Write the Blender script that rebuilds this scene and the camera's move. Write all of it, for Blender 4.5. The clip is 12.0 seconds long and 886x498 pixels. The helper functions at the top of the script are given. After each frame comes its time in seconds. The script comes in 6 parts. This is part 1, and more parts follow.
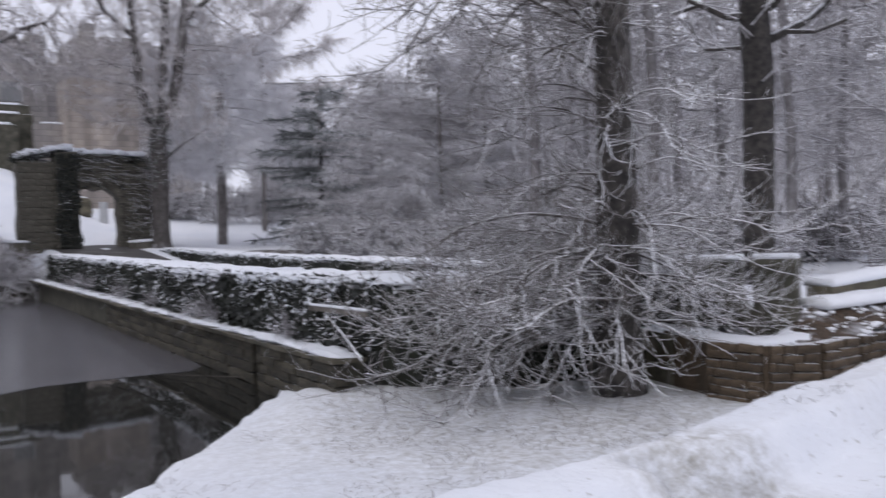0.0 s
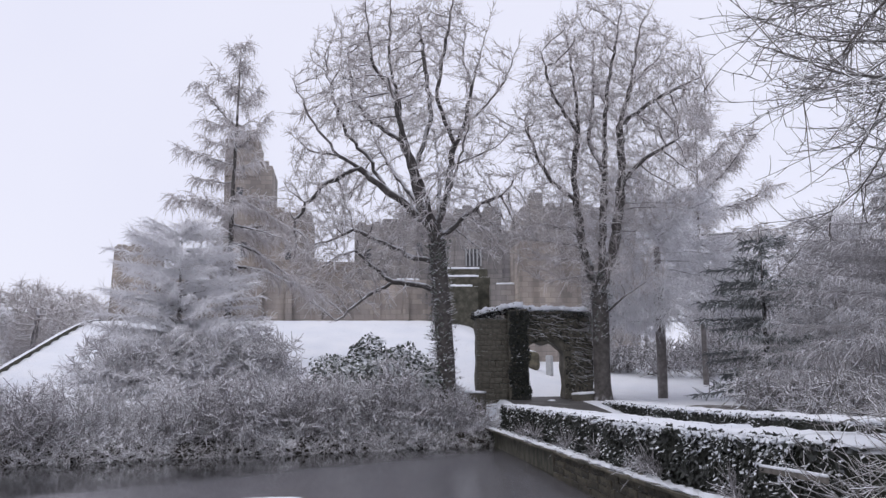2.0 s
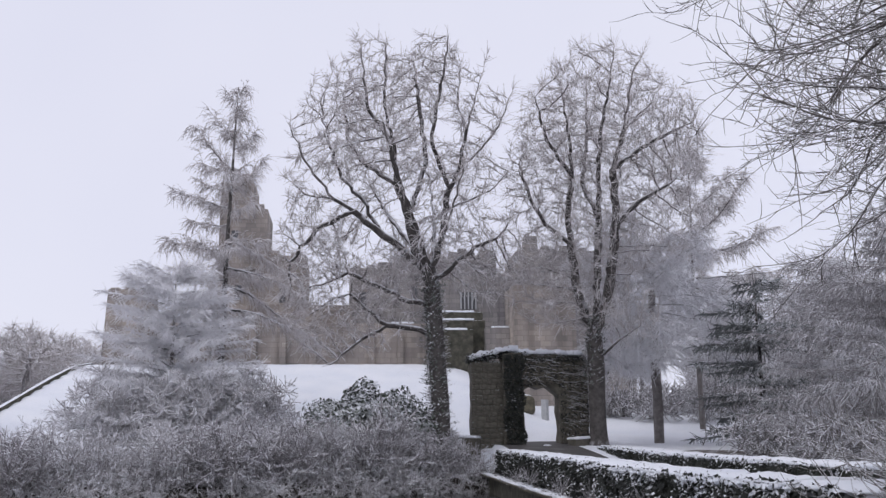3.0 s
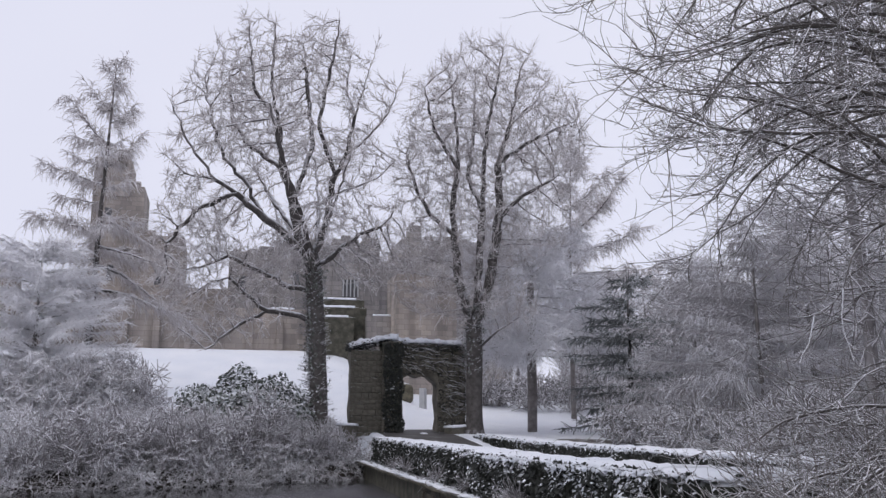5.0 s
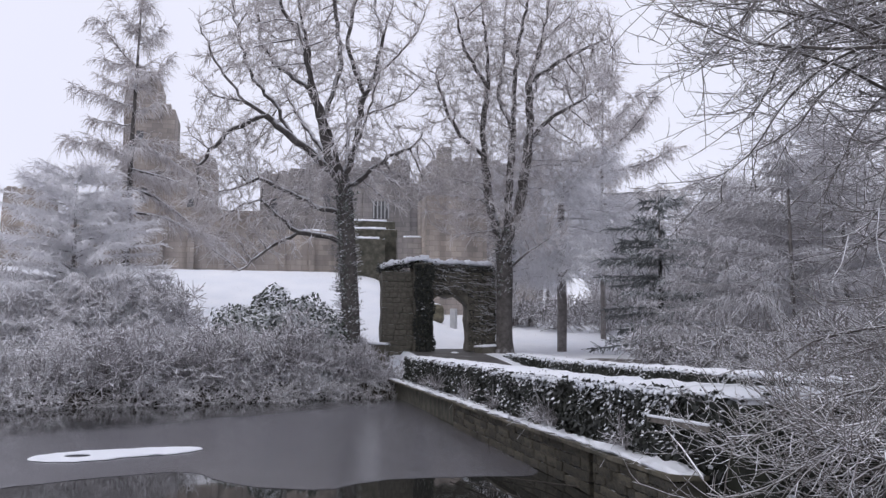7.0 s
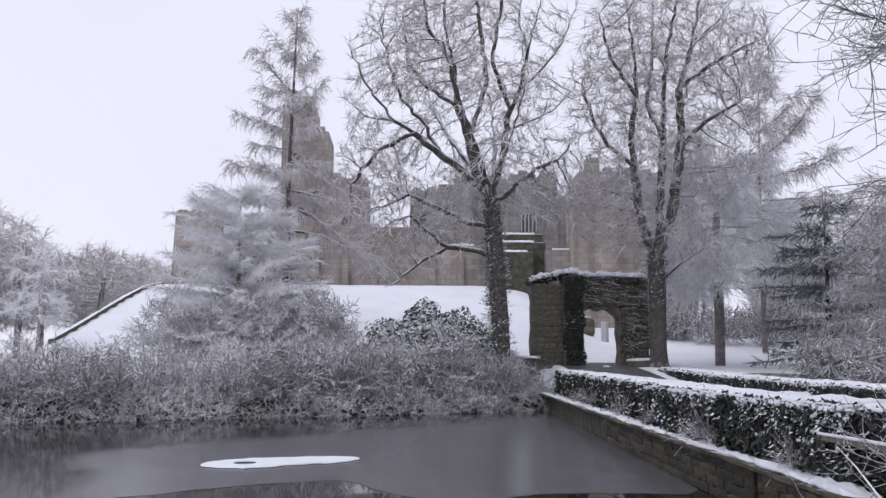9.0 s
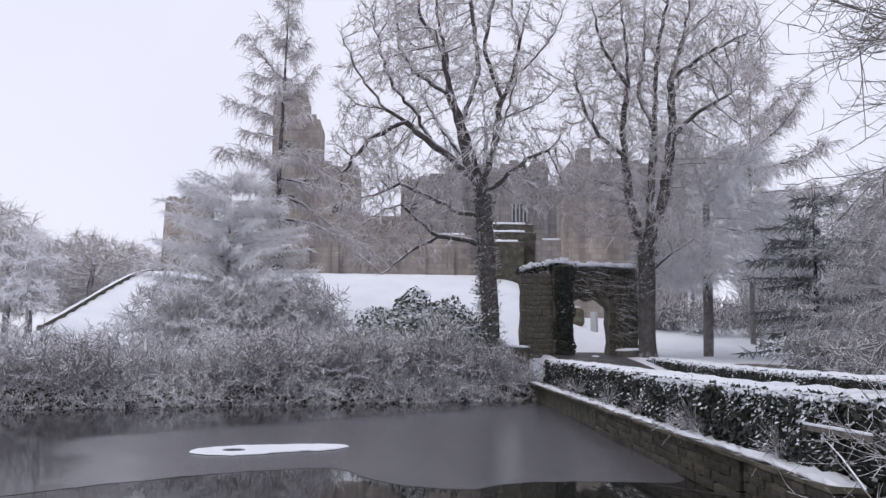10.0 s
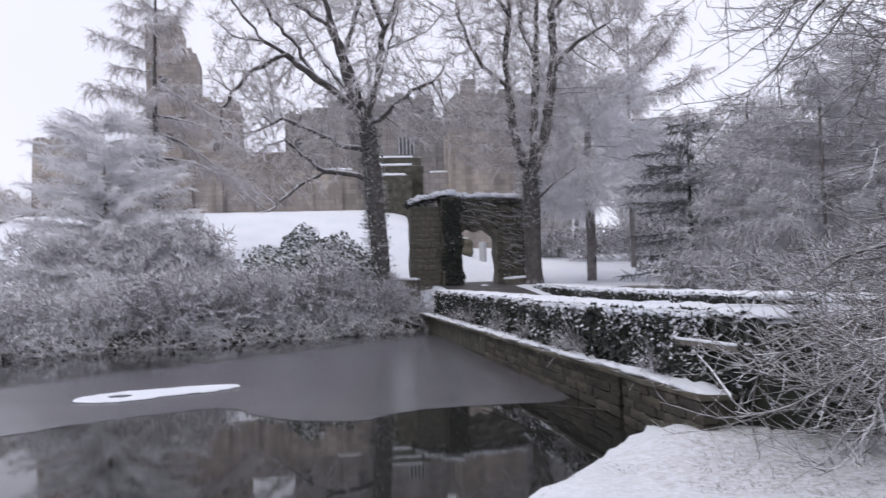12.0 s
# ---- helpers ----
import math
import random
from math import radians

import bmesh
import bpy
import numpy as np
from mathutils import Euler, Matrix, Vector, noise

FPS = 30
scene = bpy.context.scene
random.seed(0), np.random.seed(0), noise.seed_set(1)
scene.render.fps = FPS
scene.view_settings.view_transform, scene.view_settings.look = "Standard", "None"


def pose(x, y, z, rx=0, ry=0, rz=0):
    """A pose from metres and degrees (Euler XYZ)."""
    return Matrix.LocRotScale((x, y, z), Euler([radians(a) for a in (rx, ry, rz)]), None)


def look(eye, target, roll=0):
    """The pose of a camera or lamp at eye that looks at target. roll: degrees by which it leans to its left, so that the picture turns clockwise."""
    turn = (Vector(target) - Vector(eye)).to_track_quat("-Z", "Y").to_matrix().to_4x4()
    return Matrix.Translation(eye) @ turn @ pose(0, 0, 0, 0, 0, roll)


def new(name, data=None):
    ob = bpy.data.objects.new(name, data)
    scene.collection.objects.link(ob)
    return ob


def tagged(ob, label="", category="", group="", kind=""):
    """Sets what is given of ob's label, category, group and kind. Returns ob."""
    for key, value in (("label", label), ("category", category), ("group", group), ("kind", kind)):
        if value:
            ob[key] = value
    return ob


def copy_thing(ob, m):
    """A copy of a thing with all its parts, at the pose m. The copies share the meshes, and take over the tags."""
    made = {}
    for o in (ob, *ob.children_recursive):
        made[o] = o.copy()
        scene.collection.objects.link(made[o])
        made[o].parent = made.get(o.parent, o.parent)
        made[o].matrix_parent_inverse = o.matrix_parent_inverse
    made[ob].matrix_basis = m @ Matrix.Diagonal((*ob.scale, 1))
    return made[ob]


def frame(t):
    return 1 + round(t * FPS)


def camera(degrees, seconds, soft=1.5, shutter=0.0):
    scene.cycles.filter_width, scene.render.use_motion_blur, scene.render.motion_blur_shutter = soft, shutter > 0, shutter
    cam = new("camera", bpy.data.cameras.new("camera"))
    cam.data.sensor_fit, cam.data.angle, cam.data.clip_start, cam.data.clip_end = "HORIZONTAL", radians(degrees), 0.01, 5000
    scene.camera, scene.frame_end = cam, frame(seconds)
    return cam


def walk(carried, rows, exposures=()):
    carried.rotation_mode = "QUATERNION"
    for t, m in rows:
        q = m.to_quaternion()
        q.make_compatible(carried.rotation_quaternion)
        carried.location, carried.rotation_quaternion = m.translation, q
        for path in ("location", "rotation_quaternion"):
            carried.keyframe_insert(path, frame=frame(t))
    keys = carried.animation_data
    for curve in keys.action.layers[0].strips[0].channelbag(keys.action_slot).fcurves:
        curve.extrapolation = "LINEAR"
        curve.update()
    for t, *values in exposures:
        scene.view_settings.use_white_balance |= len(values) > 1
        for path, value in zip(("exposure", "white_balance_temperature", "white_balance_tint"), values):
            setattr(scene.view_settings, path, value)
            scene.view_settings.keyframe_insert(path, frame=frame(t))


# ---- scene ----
cam = camera(54.41, 12.0, soft=1.4, shutter=0.2)
PATH = [
    (0.0, pose(-0.002, 0.003, 2.019, 88.83, 1.5, 3.55)),
    (0.2, pose(-0.016, -0.001, 2.009, 90.03, 0.77, 11.05)),
    (0.5, pose(-0.020, -0.001, 2.023, 92.85, 0.82, 21.7)),
    (1.0, pose(-0.017, 0.002, 2.007, 96.95, 0.77, 31.16)),
    (1.5, pose(-0.024, 0.006, 2.014, 98.35, 0.44, 32.55)),
    (2.0, pose(-0.035, 0.004, 2.013, 99.5, 0.56, 31.97)),
    (2.5, pose(-0.046, 0.011, 2.021, 100.04, 0.95, 31.54)),
    (2.7, pose(-0.024, 0.013, 2.015, 101.58, 0.68, 31.58)),
    (4.3, pose(0.000, 0.007, 2.009, 103.29, 0.51, 31.71)),
    (4.5, pose(-0.000, 0.005, 2.006, 102.51, 0.47, 30.54)),
    (5.0, pose(-0.002, 0.005, 2.010, 101.55, 0.13, 23.69)),
    (5.5, pose(-0.007, 0.002, 2.009, 99.78, 0.32, 25.29)),
    (6.0, pose(-0.006, 0.004, 2.009, 99.25, 1.69, 29.31)),
    (6.5, pose(0.002, 0.004, 2.003, 97.99, 0.5, 28.34)),
    (6.7, pose(0.007, 0.005, 2.003, 96.6, -0.02, 25.47)),
    (8.3, pose(0.013, -0.023, 1.995, 96.44, -1.11, 31.3)),
    (8.5, pose(0.009, -0.014, 1.995, 96.72, -1.26, 32.91)),
    (9.0, pose(-0.001, -0.012, 1.990, 97.23, -0.14, 35.58)),
    (9.5, pose(0.014, -0.006, 1.988, 97.56, -0.61, 34.67)),
    (10.0, pose(0.008, -0.017, 1.981, 96.52, -0.51, 34.91)),
    (10.5, pose(0.025, -0.009, 1.977, 95.88, -0.65, 34.74)),
    (11.0, pose(0.026, -0.007, 1.968, 94.77, 0.1, 34.38)),
    (11.5, pose(0.028, 0.004, 1.976, 94.6, 4.12, 34.6)),
    (12.0, pose(0.066, 0.018, 1.958, 92.06, 2.02, 27.79)),
]
walk(cam, PATH, [(0.0, 0.03), (0.5, 0.49), (1.0, 0.30), (1.5, 0.19), (2.0, 0.06), (2.5, 0.0), (4.5, -0.20), (5.0, -0.04), (5.5, 0.03), (6.5, 0.08), (8.5, 0.15), (9.0, 0.10), (10.5, 0.12), (12.0, 0.24)])

# ---------------------------------------------------------------- light
world = bpy.data.worlds.new("overcast")
scene.world = world
world.use_nodes = True
wn, wl = world.node_tree.nodes, world.node_tree.links
wn.clear()
w_out = wn.new("ShaderNodeOutputWorld")
w_bg = wn.new("ShaderNodeBackground")
w_sky = wn.new("ShaderNodeTexSky")
w_sky.sky_type, w_sky.sun_disc = "NISHITA", False
w_sky.sun_elevation, w_sky.sun_rotation = radians(35), radians(200)
w_scale = wn.new("ShaderNodeMixRGB")
w_scale.blend_type, w_scale.inputs[0].default_value = "MULTIPLY", 1.0
w_scale.inputs[2].default_value = (0.09, 0.09, 0.09, 1)
w_mix = wn.new("ShaderNodeMixRGB")          # closed cloud deck over the clear sky
w_mix.inputs[0].default_value = 0.93
w_noise = wn.new("ShaderNodeTexNoise")
w_noise.inputs["Scale"].default_value, w_noise.inputs["Detail"].default_value = 1.6, 4.0
w_ramp = wn.new("ShaderNodeValToRGB")
w_ramp.color_ramp.elements[0].position, w_ramp.color_ramp.elements[0].color = 0.3, (0.79, 0.80, 0.955, 1)
w_ramp.color_ramp.elements[1].position, w_ramp.color_ramp.elements[1].color = 0.7, (0.86, 0.865, 1.0, 1)
wl.new(w_sky.outputs[0], w_scale.inputs[1])
wl.new(w_noise.outputs[0], w_ramp.inputs[0])
wl.new(w_scale.outputs[0], w_mix.inputs[1])
wl.new(w_ramp.outputs[0], w_mix.inputs[2])
wl.new(w_mix.outputs[0], w_bg.inputs[0])
wl.new(w_bg.outputs[0], w_out.inputs[0])
w_bg.inputs[1].default_value = 1.0

sun_data = bpy.data.lights.new("sun", "SUN")
sun_data.energy, sun_data.angle, sun_data.color = 0.7, radians(40), (1.0, 0.97, 0.93)
sun = new("sun", sun_data)
sun.matrix_world = look((0, 0, 40), (8, 20, 0))


# ---------------------------------------------------------------- materials
def material(name, rough=0.8, metal=0.0):
    m = bpy.data.materials.new(name)
    m.use_nodes = True
    b = m.node_tree.nodes["Principled BSDF"]
    b.inputs["Roughness"].default_value, b.inputs["Metallic"].default_value = rough, metal
    return m, m.node_tree.nodes, m.node_tree.links, b


def noise_node(n, l, scale, detail=4.0, rough=0.6, kind="Object"):
    tc = n.new("ShaderNodeTexCoord")
    t = n.new("ShaderNodeTexNoise")
    t.inputs["Scale"].default_value, t.inputs["Detail"].default_value, t.inputs["Roughness"].default_value = scale, detail, rough
    l.new(tc.outputs[kind], t.inputs["Vector"])
    return t


def ramp_node(n, l, source, stops):
    r = n.new("ShaderNodeValToRGB")
    e = r.color_ramp.elements
    while len(e) < len(stops):
        e.new(0.5)
    for k, (pos, col) in enumerate(stops):
        e[k].position, e[k].color = pos, (*col, 1)
    l.new(source, r.inputs[0])
    return r


def bump_node(n, l, b, source, strength, distance=0.02):
    u = n.new("ShaderNodeBump")
    u.inputs["Strength"].default_value, u.inputs["Distance"].default_value = strength, distance
    l.new(source, u.inputs["Height"])
    l.new(u.outputs[0], b.inputs["Normal"])


SNOW = (0.83, 0.85, 0.90)


def snowed(name, stops, scale, lo, hi, snow=SNOW, rough=0.85, bump=0.5, grain=6.0, patch=3.0, amount=0.5, vary=0.0):
    """A surface in the given colours that carries snow where it faces up; lo..hi: the upward slope at which it starts and is closed."""
    m, n, l, b = material(name, rough)
    t = noise_node(n, l, scale)
    base = ramp_node(n, l, t.outputs[0], stops)
    if vary:                                   # each piece a little lighter or darker
        oi = n.new("ShaderNodeObjectInfo")
        tone = ramp_node(n, l, oi.outputs["Random"], [(0.0, (1 - vary,) * 3), (1.0, (1 + vary,) * 3)])
        tint = n.new("ShaderNodeMixRGB")
        tint.blend_type, tint.inputs[0].default_value = "MULTIPLY", 1.0
        l.new(base.outputs[0], tint.inputs[1])
        l.new(tone.outputs[0], tint.inputs[2])
        base = tint
    geo = n.new("ShaderNodeNewGeometry")
    sep = n.new("ShaderNodeSeparateXYZ")
    l.new(geo.outputs["Normal"], sep.inputs[0])
    pn = noise_node(n, l, patch, 3.0)
    add = n.new("ShaderNodeMath")
    add.operation = "MULTIPLY_ADD"
    l.new(pn.outputs[0], add.inputs[0])
    add.inputs[1].default_value = amount
    l.new(sep.outputs[2], add.inputs[2])
    mr = n.new("ShaderNodeMapRange")
    mr.inputs["From Min"].default_value, mr.inputs["From Max"].default_value = lo + amount / 2, hi + amount / 2
    l.new(add.outputs[0], mr.inputs["Value"])
    mix = n.new("ShaderNodeMixRGB")
    l.new(mr.outputs[0], mix.inputs[0])
    l.new(base.outputs[0], mix.inputs[1])
    mix.inputs[2].default_value = (*snow, 1)
    l.new(mix.outputs[0], b.inputs["Base Color"])
    bt = noise_node(n, l, scale * grain, 5.0)
    bump_node(n, l, b, bt.outputs[0], bump)
    return m


def make_snow(name, speck, lo, thin=None):
    """Snow with fine specks of what lies below; thin: (x, y, radius) where a canopy has kept it thin."""
    m, n, l, b = material(name, 0.75)
    big = noise_node(n, l, 0.35, 4.0)
    soft = ramp_node(n, l, big.outputs[0], [(0.3, (0.73, 0.76, 0.82)), (0.7, (0.84, 0.855, 0.89))])
    fine = noise_node(n, l, 17.0, 6.0, 0.72)
    spot = ramp_node(n, l, fine.outputs[0], [(lo, (0, 0, 0)), (lo + 0.1, (1, 1, 1))])
    wide = noise_node(n, l, 0.8, 3.0)
    where = ramp_node(n, l, wide.outputs[0], [(0.30, (0, 0, 0)), (0.60, (1, 1, 1))])
    both = n.new("ShaderNodeMixRGB")
    both.blend_type, both.inputs[0].default_value = "MULTIPLY", 1.0
    l.new(spot.outputs[0], both.inputs[1])
    l.new(where.outputs[0], both.inputs[2])
    factor = both.outputs[0]
    if thin:
        tc = n.new("ShaderNodeTexCoord")
        vd = n.new("ShaderNodeVectorMath")
        vd.operation = "DISTANCE"
        vd.inputs[1].default_value = (thin[0], thin[1], 0.2)
        l.new(tc.outputs["Object"], vd.inputs[0])
        mr = n.new("ShaderNodeMapRange")
        mr.interpolation_type = "SMOOTHSTEP"
        mr.inputs["From Min"].default_value, mr.inputs["From Max"].default_value = thin[2], thin[2] * 0.25
        l.new(vd.outputs["Value"], mr.inputs["Value"])
        grass = noise_node(n, l, 11.0, 8.0, 0.8)
        gr = ramp_node(n, l, grass.outputs[0], [(0.40, (0, 0, 0)), (0.66, (0.85, 0.85, 0.85))])
        mm = n.new("ShaderNodeMixRGB")
        mm.blend_type, mm.inputs[0].default_value = "MULTIPLY", 1.0
        l.new(gr.outputs[0], mm.inputs[1])
        l.new(mr.outputs[0], mm.inputs[2])
        ad = n.new("ShaderNodeMixRGB")
        ad.blend_type, ad.inputs[0].default_value = "LIGHTEN", 1.0
        l.new(both.outputs[0], ad.inputs[1])
        l.new(mm.outputs[0], ad.inputs[2])
        # dead grass in the trodden hollow; its dark colour also paints the hollow's shadow
        vh = n.new("ShaderNodeVectorMath")
        vh.operation = "DISTANCE"
        vh.inputs[1].default_value = (1.04, 4.17, 0.71)
        l.new(tc.outputs["Object"], vh.inputs[0])
        mh = n.new("ShaderNodeMapRange")
        mh.interpolation_type = "SMOOTHSTEP"
        mh.inputs["From Min"].default_value, mh.inputs["From Max"].default_value = 0.75, 0.35
        l.new(vh.outputs["Value"], mh.inputs["Value"])
        hm = n.new("ShaderNodeMixRGB")
        hm.blend_type, hm.inputs[0].default_value = "MULTIPLY", 1.0
        l.new(gr.outputs[0], hm.inputs[1])
        l.new(mh.outputs[0], hm.inputs[2])
        ah = n.new("ShaderNodeMixRGB")
        ah.blend_type, ah.inputs[0].default_value = "LIGHTEN", 1.0
        l.new(ad.outputs[0], ah.inputs[1])
        l.new(hm.outputs[0], ah.inputs[2])
        factor = ah.outputs[0]
    mix = n.new("ShaderNodeMixRGB")
    l.new(factor, mix.inputs[0])
    l.new(soft.outputs[0], mix.inputs[1])
    mix.inputs[2].default_value = (*speck, 1)
    l.new(mix.outputs[0], b.inputs["Base Color"])
    bt = noise_node(n, l, 7.0, 6.0, 0.7)
    bump_node(n, l, b, bt.outputs[0], 0.8, 0.05)
    return m


MAT_GROUND = make_snow("snow_ground", (0.30, 0.28, 0.23), 0.60, (0.4, 8.7, 4.6))
MAT_SNOW = make_snow("snow_cap", (0.70, 0.72, 0.76), 0.62)
MAT_BARK = snowed("bark_dark", [(0.35, (0.016, 0.014, 0.013)), (0.65, (0.070, 0.062, 0.055))], 9.0, 0.35, 0.8, bump=0.9, patch=5.0, amount=0.7)
# far bark and limbs: frost, plus distance haze put into the paler colours
MAT_TRUNK = snowed("bark_far_haze", [(0.3, (0.046, 0.041, 0.038)), (0.7, (0.12, 0.109, 0.102))], 5.0, 0.2, 0.75, snow=(0.80, 0.81, 0.85), bump=0.9, patch=5.0)
MAT_LIMB = snowed("bark_frost_haze", [(0.3, (0.11, 0.098, 0.092)), (0.7, (0.26, 0.24, 0.232))], 4.0, 0.1, 0.6, snow=(0.80, 0.81, 0.86), patch=3.0, amount=0.6)
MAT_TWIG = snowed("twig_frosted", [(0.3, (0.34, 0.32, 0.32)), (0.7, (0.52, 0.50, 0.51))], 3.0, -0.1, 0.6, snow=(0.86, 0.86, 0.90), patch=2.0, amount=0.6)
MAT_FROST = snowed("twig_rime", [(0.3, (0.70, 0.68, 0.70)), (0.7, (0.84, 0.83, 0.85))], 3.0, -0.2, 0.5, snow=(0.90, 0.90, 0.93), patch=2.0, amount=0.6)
MAT_NEARTWIG = snowed("twig_snowy", [(0.3, (0.10, 0.088, 0.082)), (0.7, (0.22, 0.20, 0.185))], 3.0, 0.1, 0.5, snow=(0.84, 0.85, 0.89), patch=2.0, amount=0.6)
MAT_NEARLIMB = snowed("bough_snowy", [(0.3, (0.040, 0.034, 0.030)), (0.7, (0.10, 0.088, 0.078))], 5.0, 0.55, 0.85, snow=(0.80, 0.81, 0.85), patch=4.0, amount=0.8)
# pale grey stems: the haze over the far wood is painted in
MAT_WOOD = snowed("wood_stems_haze", [(0.3, (0.15, 0.14, 0.14)), (0.7, (0.30, 0.28, 0.28))], 2.0, 0.0, 0.7, snow=(0.78, 0.79, 0.84), patch=2.0, amount=0.6)
MAT_PATH = snowed("wet_path", [(0.3, (0.045, 0.042, 0.042)), (0.6, (0.10, 0.095, 0.092)), (0.8, (0.30, 0.30, 0.31))], 1.2, 1.1, 1.6, rough=0.6, bump=0.4)
MAT_LEAF = snowed("leaf_dark", [(0.3, (0.007, 0.009, 0.007)), (0.7, (0.020, 0.023, 0.016))], 5.0, 0.82, 1.0, rough=0.6, patch=0.9, amount=1.0)
MAT_EARTH = snowed("dark_earth", [(0.3, (0.018, 0.015, 0.012)), (0.7, (0.055, 0.045, 0.036))], 3.0, 1.1, 1.3, bump=0.8)
MAT_LITTER = snowed("leaf_litter", [(0.3, (0.030, 0.022, 0.016)), (0.6, (0.085, 0.055, 0.034)), (0.8, (0.14, 0.10, 0.07))], 14.0, 0.95, 1.2, bump=1.0)
MAT_HEDGE = snowed("hedge_core", [(0.3, (0.010, 0.012, 0.008)), (0.7, (0.025, 0.028, 0.016))], 8.0, 0.5, 0.9, patch=4.0, amount=0.6)
MAT_EVERGREEN = snowed("evergreen_leaf", [(0.3, (0.07, 0.085, 0.07)), (0.7, (0.16, 0.18, 0.15))], 4.0, 0.2, 0.75, snow=(0.72, 0.74, 0.78), patch=1.0, amount=0.7)
MAT_WINGSTONE = snowed("brown_wall_stone", [(0.25, (0.036, 0.027, 0.018)), (0.5, (0.090, 0.064, 0.040)), (0.75, (0.15, 0.110, 0.072))], 1.6, 0.85, 1.05, bump=1.0, patch=5.0, amount=0.5, vary=0.3)
MAT_NEEDLE = snowed("fir_needles", [(0.3, (0.085, 0.093, 0.093)), (0.7, (0.20, 0.212, 0.21))], 3.0, 0.3, 0.8, snow=(0.62, 0.64, 0.68), patch=1.0, amount=0.7)
MAT_LARCH = snowed("larch_spurs", [(0.3, (0.42, 0.38, 0.37)), (0.7, (0.62, 0.58, 0.57))], 3.0, 0.0, 0.6, snow=(0.84, 0.83, 0.86), patch=1.0, amount=0.6)
MAT_STONE = snowed("stone_mossy", [(0.25, (0.055, 0.050, 0.038)), (0.5, (0.11, 0.10, 0.07)), (0.75, (0.19, 0.165, 0.115))], 3.5, 0.75, 0.95, bump=0.8, patch=6.0)
MAT_DARKSTONE = snowed("stone_dark", [(0.25, (0.030, 0.030, 0.022)), (0.45, (0.062, 0.060, 0.044)), (0.6, (0.105, 0.098, 0.075)), (0.8, (0.17, 0.155, 0.125))], 2.6, 0.72, 0.95, bump=1.0, patch=6.0)


def masonry(name, stops, block, streak):
    """Coursed castle stone: blocks of differing tone, weather streaks, soft joints."""
    m, n, l, b = material(name, 0.9)
    tc = n.new("ShaderNodeTexCoord")
    sep, com = n.new("ShaderNodeSeparateXYZ"), n.new("ShaderNodeCombineXYZ")
    l.new(tc.outputs["Object"], sep.inputs[0])
    add = n.new("ShaderNodeMath")
    l.new(sep.outputs[0], add.inputs[0])
    l.new(sep.outputs[1], add.inputs[1])
    l.new(add.outputs[0], com.inputs[0])
    l.new(sep.outputs[2], com.inputs[1])
    br = n.new("ShaderNodeTexBrick")
    br.inputs["Scale"].default_value = 1.0
    br.inputs["Brick Width"].default_value, br.inputs["Row Height"].default_value = block, block * 0.48
    br.inputs["Mortar Size"].default_value, br.inputs["Mortar Smooth"].default_value = 0.02, 0.4
    br.inputs["Color1"].default_value, br.inputs["Color2"].default_value, br.inputs["Mortar"].default_value = (0.78, 0.78, 0.78, 1), (1.12, 1.1, 1.06, 1), (0.7, 0.7, 0.7, 1)
    l.new(com.outputs[0], br.inputs["Vector"])
    big = noise_node(n, l, 0.22, 5.0, 0.6)
    base = ramp_node(n, l, big.outputs[0], stops)
    mp = n.new("ShaderNodeMapping")
    mp.inputs["Scale"].default_value = (1.3, 1.3, 0.12)
    l.new(tc.outputs["Object"], mp.inputs[0])
    st = n.new("ShaderNodeTexNoise")
    st.inputs["Scale"].default_value, st.inputs["Detail"].default_value = 1.0, 5.0
    l.new(mp.outputs[0], st.inputs["Vector"])
    dark = ramp_node(n, l, st.outputs[0], [(0.35, (streak, streak, streak)), (0.62, (1.1, 1.1, 1.1))])
    m1, m2 = n.new("ShaderNodeMixRGB"), n.new("ShaderNodeMixRGB")
    m1.blend_type = m2.blend_type = "MULTIPLY"
    m1.inputs[0].default_value = m2.inputs[0].default_value = 1.0
    l.new(base.outputs[0], m1.inputs[1])
    l.new(br.outputs["Color"], m1.inputs[2])
    l.new(m1.outputs[0], m2.inputs[1])
    l.new(dark.outputs[0], m2.inputs[2])
    l.new(m2.outputs[0], b.inputs["Base Color"])
    fine = noise_node(n, l, 5.0, 6.0, 0.7)
    bump_node(n, l, b, fine.outputs[0], 0.9, 0.08)
    return m


# tones kept light and close together: distance haze put into the stone colours
MAT_CASTLE = masonry("castle_stone", [(0.3, (0.295, 0.268, 0.252)), (0.5, (0.345, 0.308, 0.285)), (0.72, (0.425, 0.370, 0.325))], 0.75, 0.74)
MAT_CASTLEGREY = masonry("castle_grey_stone", [(0.3, (0.293, 0.276, 0.276)), (0.5, (0.333, 0.314, 0.308)), (0.72, (0.397, 0.366, 0.351))], 0.75, 0.75)
MAT_FACING = snowed("facing_stone", [(0.25, (0.020, 0.020, 0.014)), (0.42, (0.044, 0.040, 0.029)), (0.58, (0.082, 0.071, 0.050)), (0.70, (0.050, 0.048, 0.035)), (0.85, (0.13, 0.115, 0.09))], 2.3, 1.0, 1.15, bump=1.3, patch=7.0, vary=0.4)
MAT_GATESTONE = snowed("gate_stone", [(0.25, (0.045, 0.043, 0.034)), (0.42, (0.090, 0.084, 0.066)), (0.6, (0.145, 0.132, 0.106)), (0.8, (0.25, 0.23, 0.195))], 2.2, 0.8, 1.0, bump=1.0, patch=6.0, vary=0.12)
